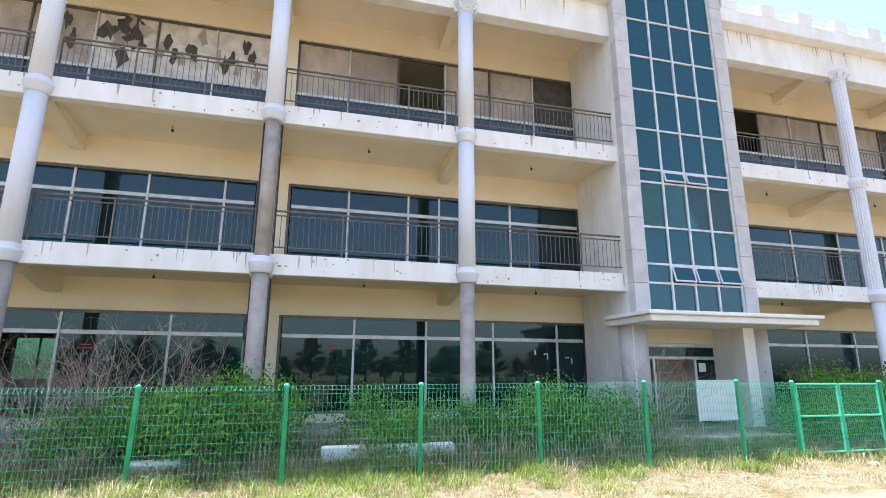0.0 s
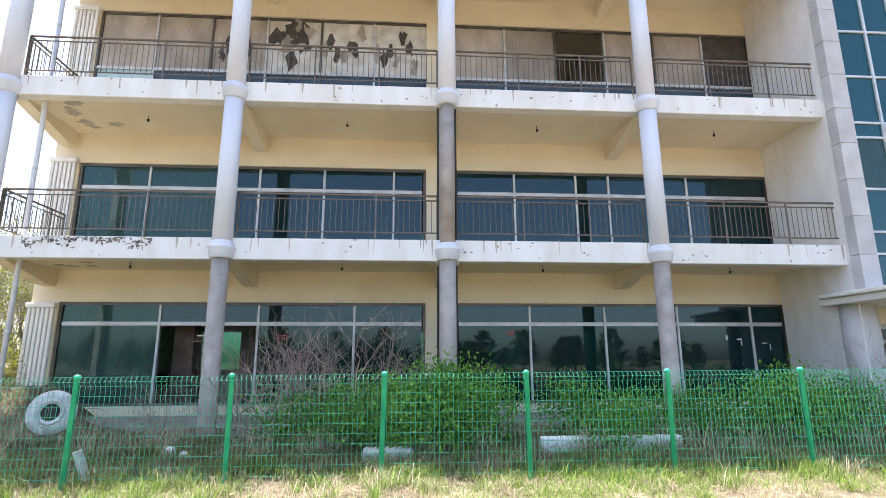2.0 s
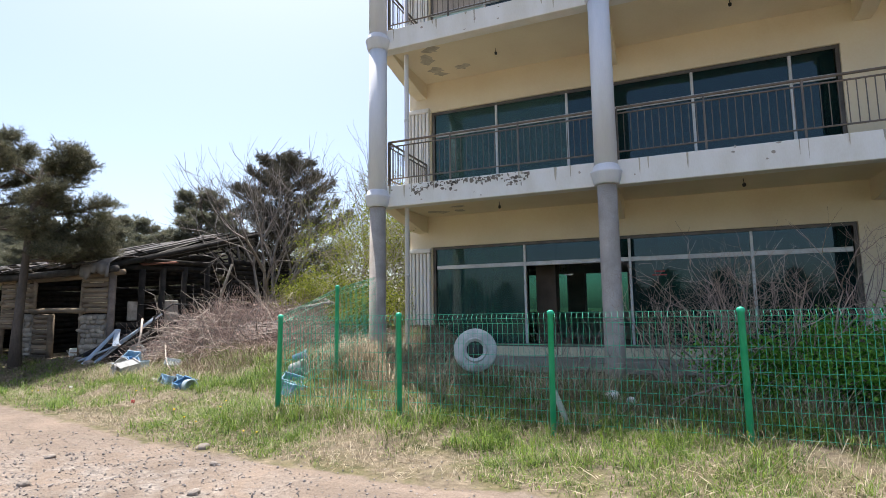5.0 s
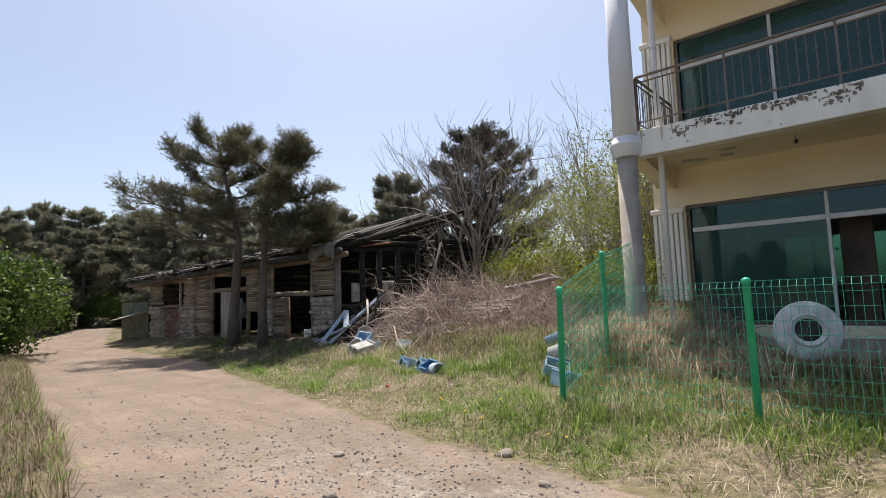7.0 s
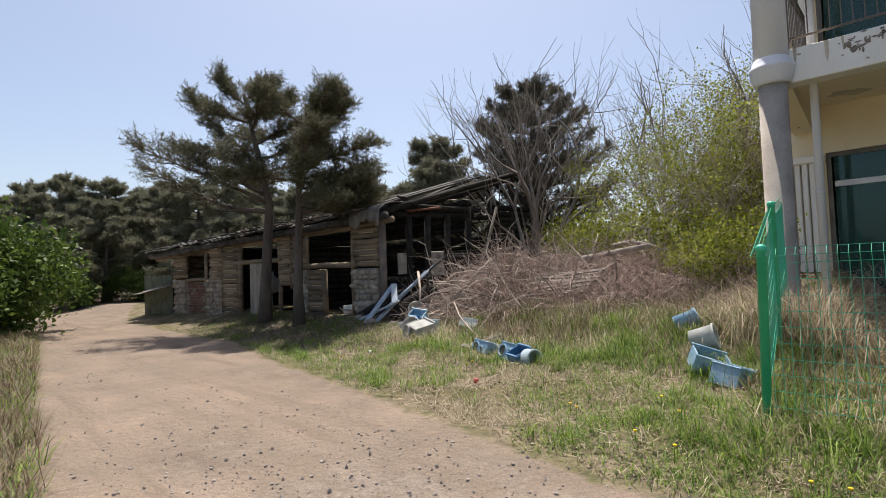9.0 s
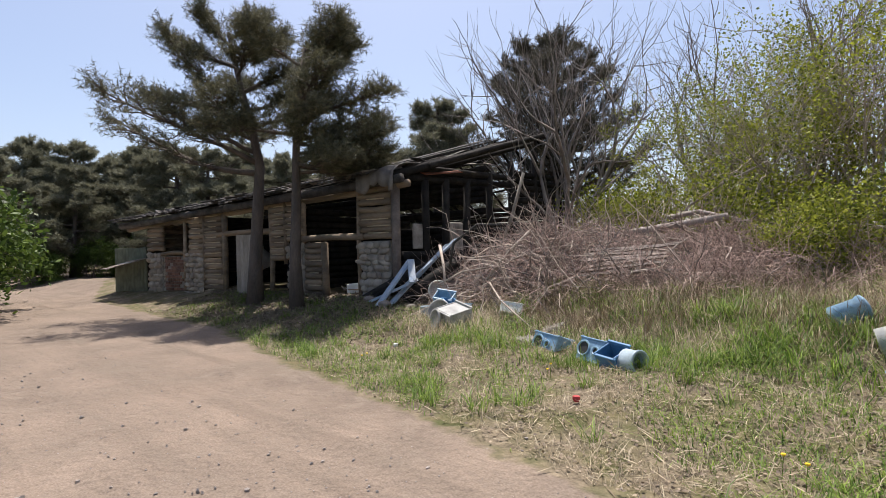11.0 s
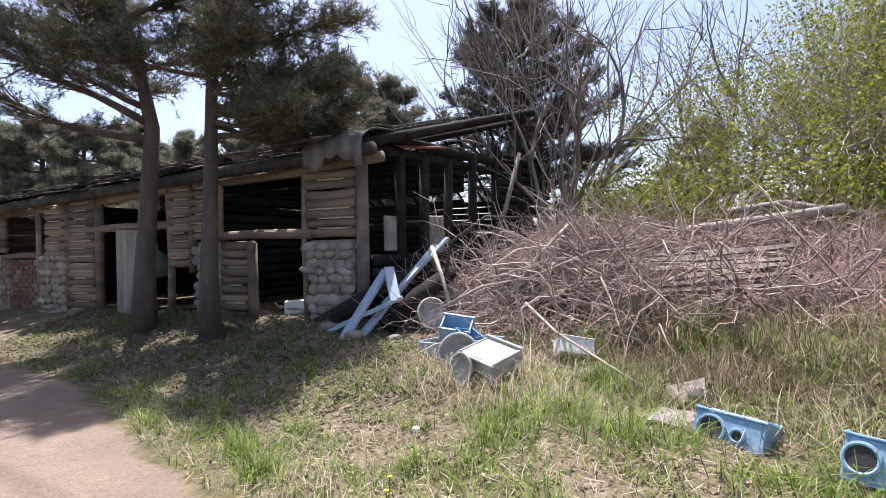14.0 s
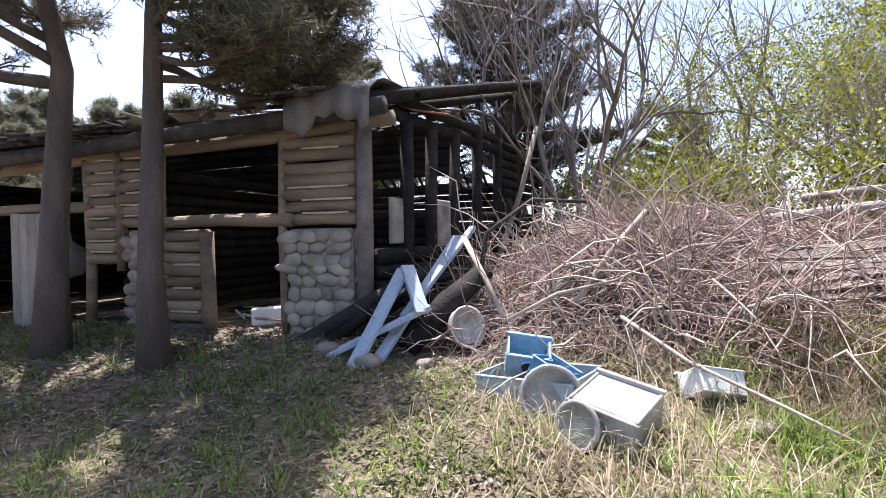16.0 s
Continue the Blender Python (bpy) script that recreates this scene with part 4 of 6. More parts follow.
def pine(seed, trunk, radius, limbs, needle=0.13, slim=0.006, per=34, twigs=3, needle_mat=None, subs=6):
    """A pine round its own base: bent trunk, given limbs (height, azimuth, length, rise), fans of twigs like bottle brushes."""
    r = np.random.default_rng(seed)
    g = Geo()
    trunk = [np.array(p, float) for p in trunk]
    n = len(trunk)
    g.tube(trunk, [radius * (1.3 if k == 0 else 1 - 0.85 * k / n) for k in range(n)], 9)
    heights = [p[2] for p in trunk]
    brushes = []

    def sprout(p, way, count):
        for _ in range(count):
            d = unit(way * 0.8 + r.normal(size=3) * np.array((0.55, 0.55, 0.3)) + np.array((0, 0, 0.35)))
            brushes.append((p + r.normal(size=3) * 0.05, d, r.uniform(0.18, 0.38)))

    for z, az, ln, rise in limbs:
        p = np.array([np.interp(z, heights, [q[c] for q in trunk]) for c in range(3)])
        az = radians(az)
        path = limb_path(r, p, (math.cos(az), math.sin(az), rise - 0.1), ln, 0.03, 8, 0.1)
        lr = max(0.018, radius * 0.2 + 0.011 * ln)
        g.tube(path, [lr * (1 - 0.1 * q) for q in range(9)], 6)
        for q in range(2, 9):
            d = unit(path[min(q + 1, 8)] - path[q - 1])
            for side in (-1, 1) * (subs // 2):
                t = side * r.uniform(0.4, 1.2)
                w = unit(np.array((d[0] * math.cos(t) - d[1] * math.sin(t), d[0] * math.sin(t) + d[1] * math.cos(t), 0.05 + 0.25 * r.random())))
                sub = limb_path(r, path[q], w, (0.16 + 0.24 * ln * (1 - 0.08 * q)) * r.uniform(0.5, 1.1), 0.05, 3, 0.16)
                g.tube(sub, [lr * 0.3, lr * 0.24, lr * 0.18, lr * 0.12], 3, False)
                for e in (1, 2, 3):
                    sprout(sub[e], unit(sub[e] - sub[e - 1]), twigs if e > 1 else 1)
        sprout(path[-1], unit(path[-1] - path[-2]), 5)
    sprout(trunk[-1], np.array((0, 0, 1.0)), 6)
    p, d = np.array([b[0] for b in brushes]), np.array([b[1] for b in brushes])
    ln = np.array([b[2] for b in brushes])
    p, d, ln = np.repeat(p, per, 0), np.repeat(d, per, 0), np.repeat(ln, per)
    at = p + d * (ln * r.uniform(0.15, 1.0, len(p)))[:, None]
    way = unit(d * 0.7 + unit(r.normal(size=d.shape)) * 0.9)
    s = unit(np.cross(way, r.normal(size=way.shape))) * slim
    tris = np.stack((at - s, at + s, at + way * (needle * r.uniform(0.6, 1.1, len(at)))[:, None]), 1)
    return g.mesh("trunk", M_BARK, True), tri_mesh("crown", tris, needle_mat or M_NEEDLE)


def dome(seed, h, low, spread, count, rise, power=0.8):
    """Limbs wound round a trunk, shorter towards the top."""
    r = np.random.default_rng(seed)
    out = []
    for k in range(count):
        f = (k + r.random() * 0.6) / count
        out.append((low + (h - low) * 0.96 * f, 137.5 * k + 20 * r.normal(), spread * max(0.16, (1 - f) ** power) * r.uniform(0.7, 1.1), rise + 0.2 * r.random()))
    return out


def grow(r, gs, p, way, length, rad, depth, tips, spread=0.6, n=5):
    """Limbs that fork again and again; the two last orders are twigs. Gathers the twig ends."""
    path = limb_path(r, p, way, length, 0.05, 4, 0.13)
    gs[0 if depth > 2 else 1].tube(path, [rad, rad * 0.86, rad * 0.72, rad * 0.6, rad * 0.45], max(3, n), False)
    d = unit(path[-1] - path[-2])
    if depth == 0:
        tips.extend(path[1:])
        return
    for k in range(r.integers(2, 4) + (depth > 2)):
        w = unit(d + r.normal(size=3) * spread)
        at = path[-1] if k < 2 else path[2]
        grow(r, gs, at, w, length * r.uniform(0.6, 0.85), rad * (0.48 if k else 0.62), depth - 1, tips, spread, n - 1)


def bare_tree(seed, trunks, h, rad, depth, material, leaf=None, count=0, leaf_size=0.06, spread=0.6, fan=0.35, clump=1):
    r = np.random.default_rng(seed)
    gs, tips = (Geo(), Geo()), []
    for k in range(trunks):
        az = 2 * math.pi * k / trunks + r.random()
        grow(r, gs, (0.1 * math.cos(az), 0.1 * math.sin(az), -0.2), unit(np.array((fan * math.cos(az), fan * math.sin(az), 1.0))), h * 0.36 * r.uniform(0.8, 1.1), rad * r.uniform(0.7, 1), depth, tips, spread)
    wood, twigs = gs[0].mesh("trunk", material, True), gs[1].mesh("bough", material, True)
    if not leaf:
        return wood, twigs, None
    tips = np.array(tips)
    c = np.repeat(tips[r.integers(0, len(tips), count // clump)], clump, 0)
    c = c + r.normal(size=c.shape) * (0.14 if clump == 1 else 0.17)
    return wood, twigs, tri_mesh("leaves", leaves(r, c, leaf_size), leaf)


def plant(name, meshes, x, y, label, category, group="", turn=0.0, size=1.0, z=None):
    zz = float(height(x, y)) if z is None else z
    ob = thing(name, (x, y, zz), label, category, group)
    ob.rotation_euler[2], ob.scale = turn, (size, size, size)
    for me in meshes:
        if me and len(me.vertices):
            kid = new(me.name.split(".")[0], me)
            kid.parent = ob
    return ob


PINE_A = pine(3, ((0, 0, -0.25), (0.03, 0.02, 0.9), (0.1, 0.06, 2.0), (0.18, 0.1, 3.1), (0.05, 0.0, 4.0), (-0.15, -0.15, 5.0), (-0.35, -0.3, 6.2)), 0.17,
              ((3.15, 222, 3.3, 0.62), (2.95, 222, 3.7, 0.16), (3.4, 232, 2.7, 0.55), (4.0, 45, 1.7, 0.3), (4.8, 40, 1.4, 0.35), (5.5, 45, 1.1, 0.4), (3.6, 160, 2.2, 0.3), (3.9, 300, 1.9, 0.3), (4.1, 205, 2.5, 0.32), (4.4, 60, 1.4, 0.3), (4.6, 250, 2.0, 0.3), (4.9, 150, 1.6, 0.35),
               (5.2, 330, 1.3, 0.35), (5.4, 215, 1.4, 0.4), (5.6, 90, 1.1, 0.4), (5.9, 240, 0.9, 0.5), (6.05, 30, 0.8, 0.5)), per=20)
PINE_B = pine(11, ((0, 0, -0.25), (-0.02, 0, 1.0), (0.02, 0.03, 2.2), (0.05, 0.05, 3.4), (0.12, 0.1, 4.5), (0.22, 0.2, 5.4)), 0.135,
              ((2.8, 48, 1.7, 0.04), (2.95, 78, 1.9, 0.02), (3.1, 28, 1.8, 0.12), (3.5, 58, 1.7, 0.2), (3.2, 50, 1.7, 0.1), (3.0, 10, 1.5, 0.02), (3.4, 90, 1.8, 0.1), (3.9, 42, 1.8, 0.36), (4.2, 330, 1.4, 0.3), (4.4, 130, 1.6, 0.3), (4.7, 60, 1.3, 0.4), (5.0, 10, 1.1, 0.4),
               (5.0, 240, 1.2, 0.4), (5.15, 100, 1.0, 0.5), (5.3, 40, 0.9, 0.6), (3.6, 235, 1.6, 0.3), (3.3, 340, 1.3, 0.05)), per=22)
PINE_C = pine(21, ((0, 0, -0.3), (0.05, 0, 2.5), (0, 0.05, 5.0), (0.05, 0, 6.8), (0, 0, 8.2)), 0.2, dome(5, 8.2, 1.8, 3.9, 46, 0.32, 0.45), 0.17, 0.008, 26, 2, M_NEEDLE_B, 4)
# pine for the woods; its needle colour carries the haze
PINE_D = pine(31, ((0, 0, -0.3), (0.1, 0, 2.0), (0.25, 0.05, 4.4), (0.3, 0, 6.9)), 0.18, dome(9, 6.9, 0.9, 3.3, 30, 0.2, 0.55), 0.24, 0.014, 20, 2, M_NEEDLE_HAZE, 4)
plant("pine_tree", PINE_A, -22.3, 10.25, "tall dark pine with a bent forked trunk before the log shed", "tree", "pines by the shed")
plant("pine_tree", PINE_B, -20.6, 10.25, "slender dark pine with a straight trunk before the log shed", "tree", "pines by the shed")
plant("pine_tree", PINE_C, -20.4, 20.6, "dense dark browned pine behind the burnt gable", "tree")
k = 0
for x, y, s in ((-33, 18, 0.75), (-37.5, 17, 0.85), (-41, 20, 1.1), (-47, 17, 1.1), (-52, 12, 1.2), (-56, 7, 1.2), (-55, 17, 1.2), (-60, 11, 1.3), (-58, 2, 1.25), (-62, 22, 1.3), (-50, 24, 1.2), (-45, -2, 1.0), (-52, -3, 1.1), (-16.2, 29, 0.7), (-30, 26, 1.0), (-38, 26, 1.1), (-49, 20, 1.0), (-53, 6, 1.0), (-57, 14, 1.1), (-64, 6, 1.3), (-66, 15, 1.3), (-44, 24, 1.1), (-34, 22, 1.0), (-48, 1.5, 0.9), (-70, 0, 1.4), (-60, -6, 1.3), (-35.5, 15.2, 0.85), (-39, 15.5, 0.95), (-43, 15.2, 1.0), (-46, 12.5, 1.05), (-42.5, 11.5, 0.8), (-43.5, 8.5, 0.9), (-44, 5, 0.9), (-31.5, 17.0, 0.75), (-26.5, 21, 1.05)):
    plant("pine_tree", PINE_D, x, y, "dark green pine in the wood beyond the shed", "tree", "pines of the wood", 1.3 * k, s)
    k += 1
for k in range(34):
    x, y, s = -48 + 2.6 * k + 0.8 * math.sin(5.1 * k), -43 + 3.5 * math.sin(2.3 * k), 0.66 + 0.2 * math.sin(3.7 * k + 1)
    plant("pine_tree", PINE_D, x, y, "dark pine across the track, mirrored in the windows", "tree", "pines across the track", 1.7 * x, s)

BARE = bare_tree(5, 4, 7.4, 0.11, 4, M_GREYBARK, spread=0.34, fan=0.34)
plant("bare_tree", BARE, -17.6, 16.3, "leafless grey tree with many stems beside the burnt shed", "tree", "bare trees")
plant("bare_tree", BARE, -19.0, 18.2, "leafless grey tree before the browned pine", "tree", "bare trees", 3.3, 1.0)
plant("bare_tree", BARE, -14.6, 19.6, "leafless pale tree in the thicket", "tree", "bare trees", 2.1, 0.95)
plant("bare_tree", BARE, -12.6, 19.2, "leafless pale tree in the thicket", "tree", "bare trees", 4.0, 0.95)
YOUNG = bare_tree(8, 6, 6.0, 0.06, 4, M_PALEBARK, M_LEAF_Y, 7000, 0.08, spread=0.45, fan=0.45, clump=10)
for x, y, t, s in ((-12.7, 17.6, 0.3, 0.82), (-12.9, 15.9, 2.2, 0.66), (-15.3, 18.4, 4.0, 0.72), (-12.9, 20.0, 1.2, 0.9), (-11.4, 16.6, 3.1, 0.8), (-11.9, 18.6, 5.0, 0.95)):
    plant("thicket_tree", YOUNG, x, y, "young tree with pale stems and fresh yellow-green leaves", "tree", "thicket trees", t, s)
LOW = bare_tree(14, 7, 1.9, 0.025, 3, M_PALEBARK, M_LEAF_Y, 4200, 0.08, spread=0.7, fan=0.9, clump=8)
for x, y, t, s in ((-16.6, 16.6, 0.5, 1.0), (-15.2, 15.8, 2.5, 0.9), (-13.3, 15.0, 1.0, 1.0), (-11.6, 14.0, 3.0, 0.8), (-12.2, 13.4, 4.0, 0.6), (-17.2, 19.0, 4.4, 1.4), (-12.2, 17.6, 0.1, 1.2)):
    plant("thicket_shrub", LOW, x, y, "low shrub with fresh yellow-green leaves in the thicket", "shrub", "thicket shrubs", t, s)

# green shrubs inside the fence
SHRUB = bare_tree(17, 9, 1.35, 0.018, 3, M_BARK, M_LEAF_G, 9000, 0.055, spread=0.65, fan=0.9)
for x, y, t, s in ((-3.3, 10.6, 0.0, 1.16), (-1.2, 10.2, 1.0, 1.40), (-0.9, 11.0, 1.7, 1.52), (1.9, 10.7, 3.0, 1.2), (3.8, 11.1, 4.0, 1.0), (5.3, 10.6, 5.0, 1.34), (6.8, 10.8, 0.6, 1.16), (-2.2, 11.4, 2.8, 1.10), (14.2, 11.2, 1.4, 1.65), (16.4, 11.0, 2.4, 1.59), (18.5, 11.2, 0.3, 1.59), (12.3, 9.8, 0.9, 0.98)):
    plant("green_shrub", SHRUB, x, y, "bright green feathery shrub inside the fence", "shrub", "shrubs inside the fence", t, s)
DRYBUSH = bare_tree(23, 9, 2.5, 0.026, 4, M_TWIG, spread=0.5, fan=0.6)
for x, y, t, s in ((-3.9, 10.9, 0.0, 1.2), (-3.0, 11.2, 1.5, 1.35), (-4.6, 11.3, 2.5, 1.0), (-2.4, 11.3, 4.5, 1.1), (8.25, 11.1, 3.0, 1.15), (-9.6, 13.0, 1.0, 0.4), (-6.4, 11.8, 2.0, 0.7)):
    plant("dead_bush", DRYBUSH, x, y, "leafless brown bush against the building", "bush", "dead bushes", t, s)
# verge bushes on the far side of the track
VERGE = bare_tree(29, 8, 3.0, 0.03, 3, M_BARK, M_LEAF_D, 18000, 0.1, spread=0.55, fan=0.5, clump=6)
# the row near x -41 is added for the shaded foot of the wood
for x, y, t, s in ((-26.8, 3.0, 0.0, 1.5), (-28.8, 4.2, 1.0, 1.6), (-31.5, 4.6, 2.0, 1.45), (-23.2, 1.4, 3.0, 1.1), (-41.5, 3.4, 4.0, 0.8), (-41.0, 5.6, 1.5, 0.7), (-41.5, 7.6, 0.4, 0.75), (-41.2, 9.8, 2.6, 0.7), (-41.4, 12.0, 3.6, 0.75), (-40.6, 14.0, 5.0, 0.75)):
    plant("verge_bush", VERGE, x, y, "leafy green bush on the verge of the track", "bush", "verge bushes", t, s)


def blades(r, x, y, h, width):
    """Bent grass blades: two faces each, kept as one island."""
    n = len(x)
    z = height(x, y)
    b = np.stack((x, y, z - 0.02), -1)
    az = r.uniform(0, 2 * math.pi, n)
    bend = r.uniform(0.2, 1.7, n) * h
    d = np.stack((np.cos(az), np.sin(az), np.zeros(n)), -1)
    s = np.stack((-np.sin(az), np.cos(az), np.zeros(n)), -1) * (width * r.uniform(0.6, 1.2, n))[:, None]
    up = np.array((0, 0, 1.0))
    mid = b + d * (bend * 0.38)[:, None] + up * (h * r.uniform(0.4, 0.65, n))[:, None]
    tip = b + d * bend[:, None] + up * (h * r.uniform(0.3, 1.0, n))[:, None]
    vs = np.stack((b - s, b + s, mid + s * 0.7, mid - s * 0.7, tip), 1).reshape(-1, 3)
    k = np.arange(n)[:, None] * 5
    quad, tri = k + np.array((0, 1, 2, 3)), k + np.array((3, 2, 4))
    loops = np.concatenate((quad, tri), 1).reshape(-1)
    starts = (np.arange(n)[:, None] * 7 + np.array((0, 4))).reshape(-1)
    return vs, loops, starts


def grass(name, n, area, hmin, hmax, width, material, label, clump=0.0, keep=None, seed=1):
    r = np.random.default_rng(seed)
    x0, x1, y0, y1 = area
    x, y = r.uniform(x0, x1, n), r.uniform(y0, y1, n)
    if clump:
        cn = max(10, int(n / 45))
        cx, cy = r.uniform(x0, x1, cn), r.uniform(y0, y1, cn)
        i = r.integers(0, cn, n)
        x, y = cx[i] + r.normal(size=n) * clump, cy[i] + r.normal(size=n) * clump
    ok = keep(x, y, r) if keep else np.ones(n, bool)
    x, y = x[ok], y[ok]
    vs, loops, starts = blades(r, x, y, r.uniform(hmin, hmax, len(x)), width)
    me = bpy.data.meshes.new(name)
    me.vertices.add(len(vs))
    me.vertices.foreach_set("co", vs.reshape(-1).astype(np.float32))
    me.loops.add(len(loops))
    me.loops.foreach_set("vertex_index", loops.astype(np.int32))
    me.polygons.add(len(starts))
    me.polygons.foreach_set("loop_start", starts.astype(np.int32))
    me.update()
    me.materials.append(material)
    tagged(new(name, me), label, "grass", kind="stuff")


def off_track(x, y, r):
    e = right_edge(x) + 0.1 + 0.35 * r.random(len(x)) ** 2
    return (y > e) & ((y < 11.6) | (x > -18.9)) & ~((x > -11) & (y > 13.7))


def patchy(lo, hi, s=1.0, bare=0.0):
    """Keeps blades off the track, in soft patches; thin before the shed."""
    def keep(x, y, r):
        p = 0.5 + 0.5 * bumps(x * 0.8 + 1.3, y * 0.8, s) + 0.25 * bumps(x, y, 3.1 * s)
        ok = sstep(lo, hi, p) > r.random(len(x))
        thin = sstep(8.2, 9.5, y) * sstep(-14.6, -17.0, x) * bare
        return off_track(x, y, r) & ok & (r.random(len(x)) > thin)
    return keep


def left_side(x, y, r):
    return y < left_edge(x) - 0.3 * r.random(len(x)) ** 2


grass("verge_grass", 210000, (-25, 5, 6.2, 11.2), 0.04, 0.14, 0.0042, M_GRASS, "green grass tufts on the verge of the track", 0.12, patchy(0.24, 0.62, 0.9, 0.4), 2)
grass("dry_verge_grass", 190000, (-25, 14, 5.8, 12.5), 0.03, 0.15, 0.0032, M_HAY, "straw-coloured dead grass on the verge", 0.2, patchy(0.0, 0.55, 1.6, 0.85), 3)
grass("verge_tussocks", 30000, (-23, 4, 6.9, 10.8), 0.1, 0.28, 0.0045, M_GRASS, "longer green tussocks on the verge", 0.055, patchy(0.3, 0.6, 1.2, 0.6), 12)
grass("yard_grass", 16000, (-10, 14, 7.2, 12.5), 0.08, 0.4, 0.004, M_HAY, "dead grass along the fence and in the yard", 0.12, off_track, 4)
grass("yard_brown_grass", 45000, (-10.3, 14, 8.3, 12.5), 0.1, 0.4, 0.004, M_STRAW, "brown dead weeds in the yard", 0.16, off_track, 15)
grass("yard_green_grass", 50000, (-10.3, 14, 7.4, 12.0), 0.08, 0.34, 0.005, M_GRASS, "green grass along the fence", 0.12, off_track, 5)
grass("tall_dead_grass", 4500, (-10.3, 8.5, 9.2, 12.2), 0.4, 0.95, 0.0045, M_HAY, "tall dead grass stalks inside the fence", 0.1, off_track, 6)
grass("corner_dead_grass", 3400, (-10.9, -8.6, 10.0, 12.2), 0.3, 0.75, 0.006, M_HAY, "bleached dead stalks heaped inside the fence corner", 0.14, off_track, 16)
grass("near_verge_grass", 45000, (-30, -10.5, 0.6, 6.6), 0.06, 0.3, 0.006, M_GRASS, "long grass on the near verge", 0.12, left_side, 7)
grass("near_verge_dead_grass", 60000, (-30, -9.5, 0.4, 6.6), 0.08, 0.42, 0.005, M_STRAW, "brown dead grass on the near verge", 0.2, left_side, 8)
grass("slope_dead_grass", 16000, (-17.5, -10, 9.6, 15.5), 0.08, 0.4, 0.004, M_HAY, "dead grass on the slope by the brush", 0.16, off_track, 9)
grass("slope_brown_grass", 22000, (-15.5, -10, 10.2, 15.5), 0.1, 0.45, 0.004, M_STRAW, "brown dead stalks on the slope by the brush", 0.2, off_track, 17)
grass("slope_grass", 16000, (-15.8, -10, 9.0, 15.0), 0.1, 0.36, 0.005, M_GRASS, "green grass on the slope by the brush", 0.1, off_track, 10)


# leaf litter and twigs on the bare earth before the shed, gravel on the track
def litter(name, n, area, size, material, label, seed, keep, slim=0.3):
    r = np.random.default_rng(seed)
    x, y = r.uniform(area[0], area[1], n), r.uniform(area[2], area[3], n)
    ok = keep(x, y, r)
    x, y = x[ok], y[ok]
    c = np.stack((x, y, height(x, y) + r.uniform(0.004, 0.03, len(x))), -1)
    d = unit(r.normal(size=c.shape) * np.array((1, 1, 0.25)))
    s = unit(np.cross(d, np.array((0, 0, 1.0)) + 0.4 * r.normal(size=d.shape)))
    ln = size * r.uniform(0.4, 1.4, (len(c), 1))
    me = tri_mesh(name, np.stack((c, c + d * ln * 0.5 + s * ln * slim, c + d * ln, c + d * ln * 0.5 - s * ln * slim), 1), material)
    tagged(new(name, me), label, "litter", kind="stuff")


litter("leaf_litter", 45000, (-25, -9, 6.6, 12.4), 0.03, M_LITTER, "brown dead leaves and chips on the bare earth", 51, off_track)
litter("straw_litter", 80000, (-22, 8, 5.8, 12.0), 0.14, M_HAY, "flattened straw on the bare earth", 52, patchy(0.0, 0.5, 2.0, 0.9), 0.025)


def under_pines(x, y, r):
    thick = sstep(8.0, 9.6, y) * sstep(-15.6, -17.6, x)
    return off_track(x, y, r) & (r.random(len(x)) < thick)


litter("needle_litter", 36000, (-25, -15.5, 8.0, 12.0), 0.07, M_MULCH, "dark rotten needles and bark under the pines", 53, under_pines, 0.14)


def gravel_bed(n, seed):
    r = np.random.default_rng(seed)
    bm = bmesh.new()
    bmesh.ops.create_icosphere(bm, subdivisions=1, radius=1.0)
    base = np.array([v.co for v in bm.verts])
    faces = np.array([[v.index for v in f.verts] for f in bm.faces])
    bm.free()
    x, y = -9.8 + r.normal(size=n) * 2.3, 5.3 + r.normal(size=n) * 0.75
    far = r.random(n) < 0.15
    x, y = np.where(far, r.uniform(-20, -5, n), x), np.where(far, right_edge(x) - r.uniform(0, 2.6, n) ** 1.0, y)
    s = 0.004 + 0.012 * r.random(n) ** 3
    sc = s[:, None, None] * r.uniform(0.6, 1.3, (n, 1, 3)) * (1 + 0.25 * r.normal(size=(n, len(base), 1)))
    v = base[None] * sc + np.stack((x, y, height(x, y) + s * 0.3), -1)[:, None]
    me = tri_mesh("gravel", v[:, faces].reshape(-1, 3, 3), mat("gravel_stone", (0.34, 0.3, 0.27), (0.2, 0.18, 0.165), scale=15, bump=0))
    tagged(new("gravel", me), "loose grey gravel scattered on the dirt track", "gravel", kind="stuff")


gravel_bed(4200, 61)


# ---- brush pile ----
def brush_height(x, y):
    lumps = 1 + 0.28 * bumps(x, y, 2.1) + 0.16 * bumps(x + 5, y - 2, 4.3)
    return (0.62 * np.exp(-(((x + 16.4) / 2.3) ** 2 + ((y - 13.3) / 1.3) ** 2)) + 0.35 * np.exp(-(((x + 13.6) / 1.2) ** 2 + ((y - 13.2) / 1.0) ** 2))) * lumps


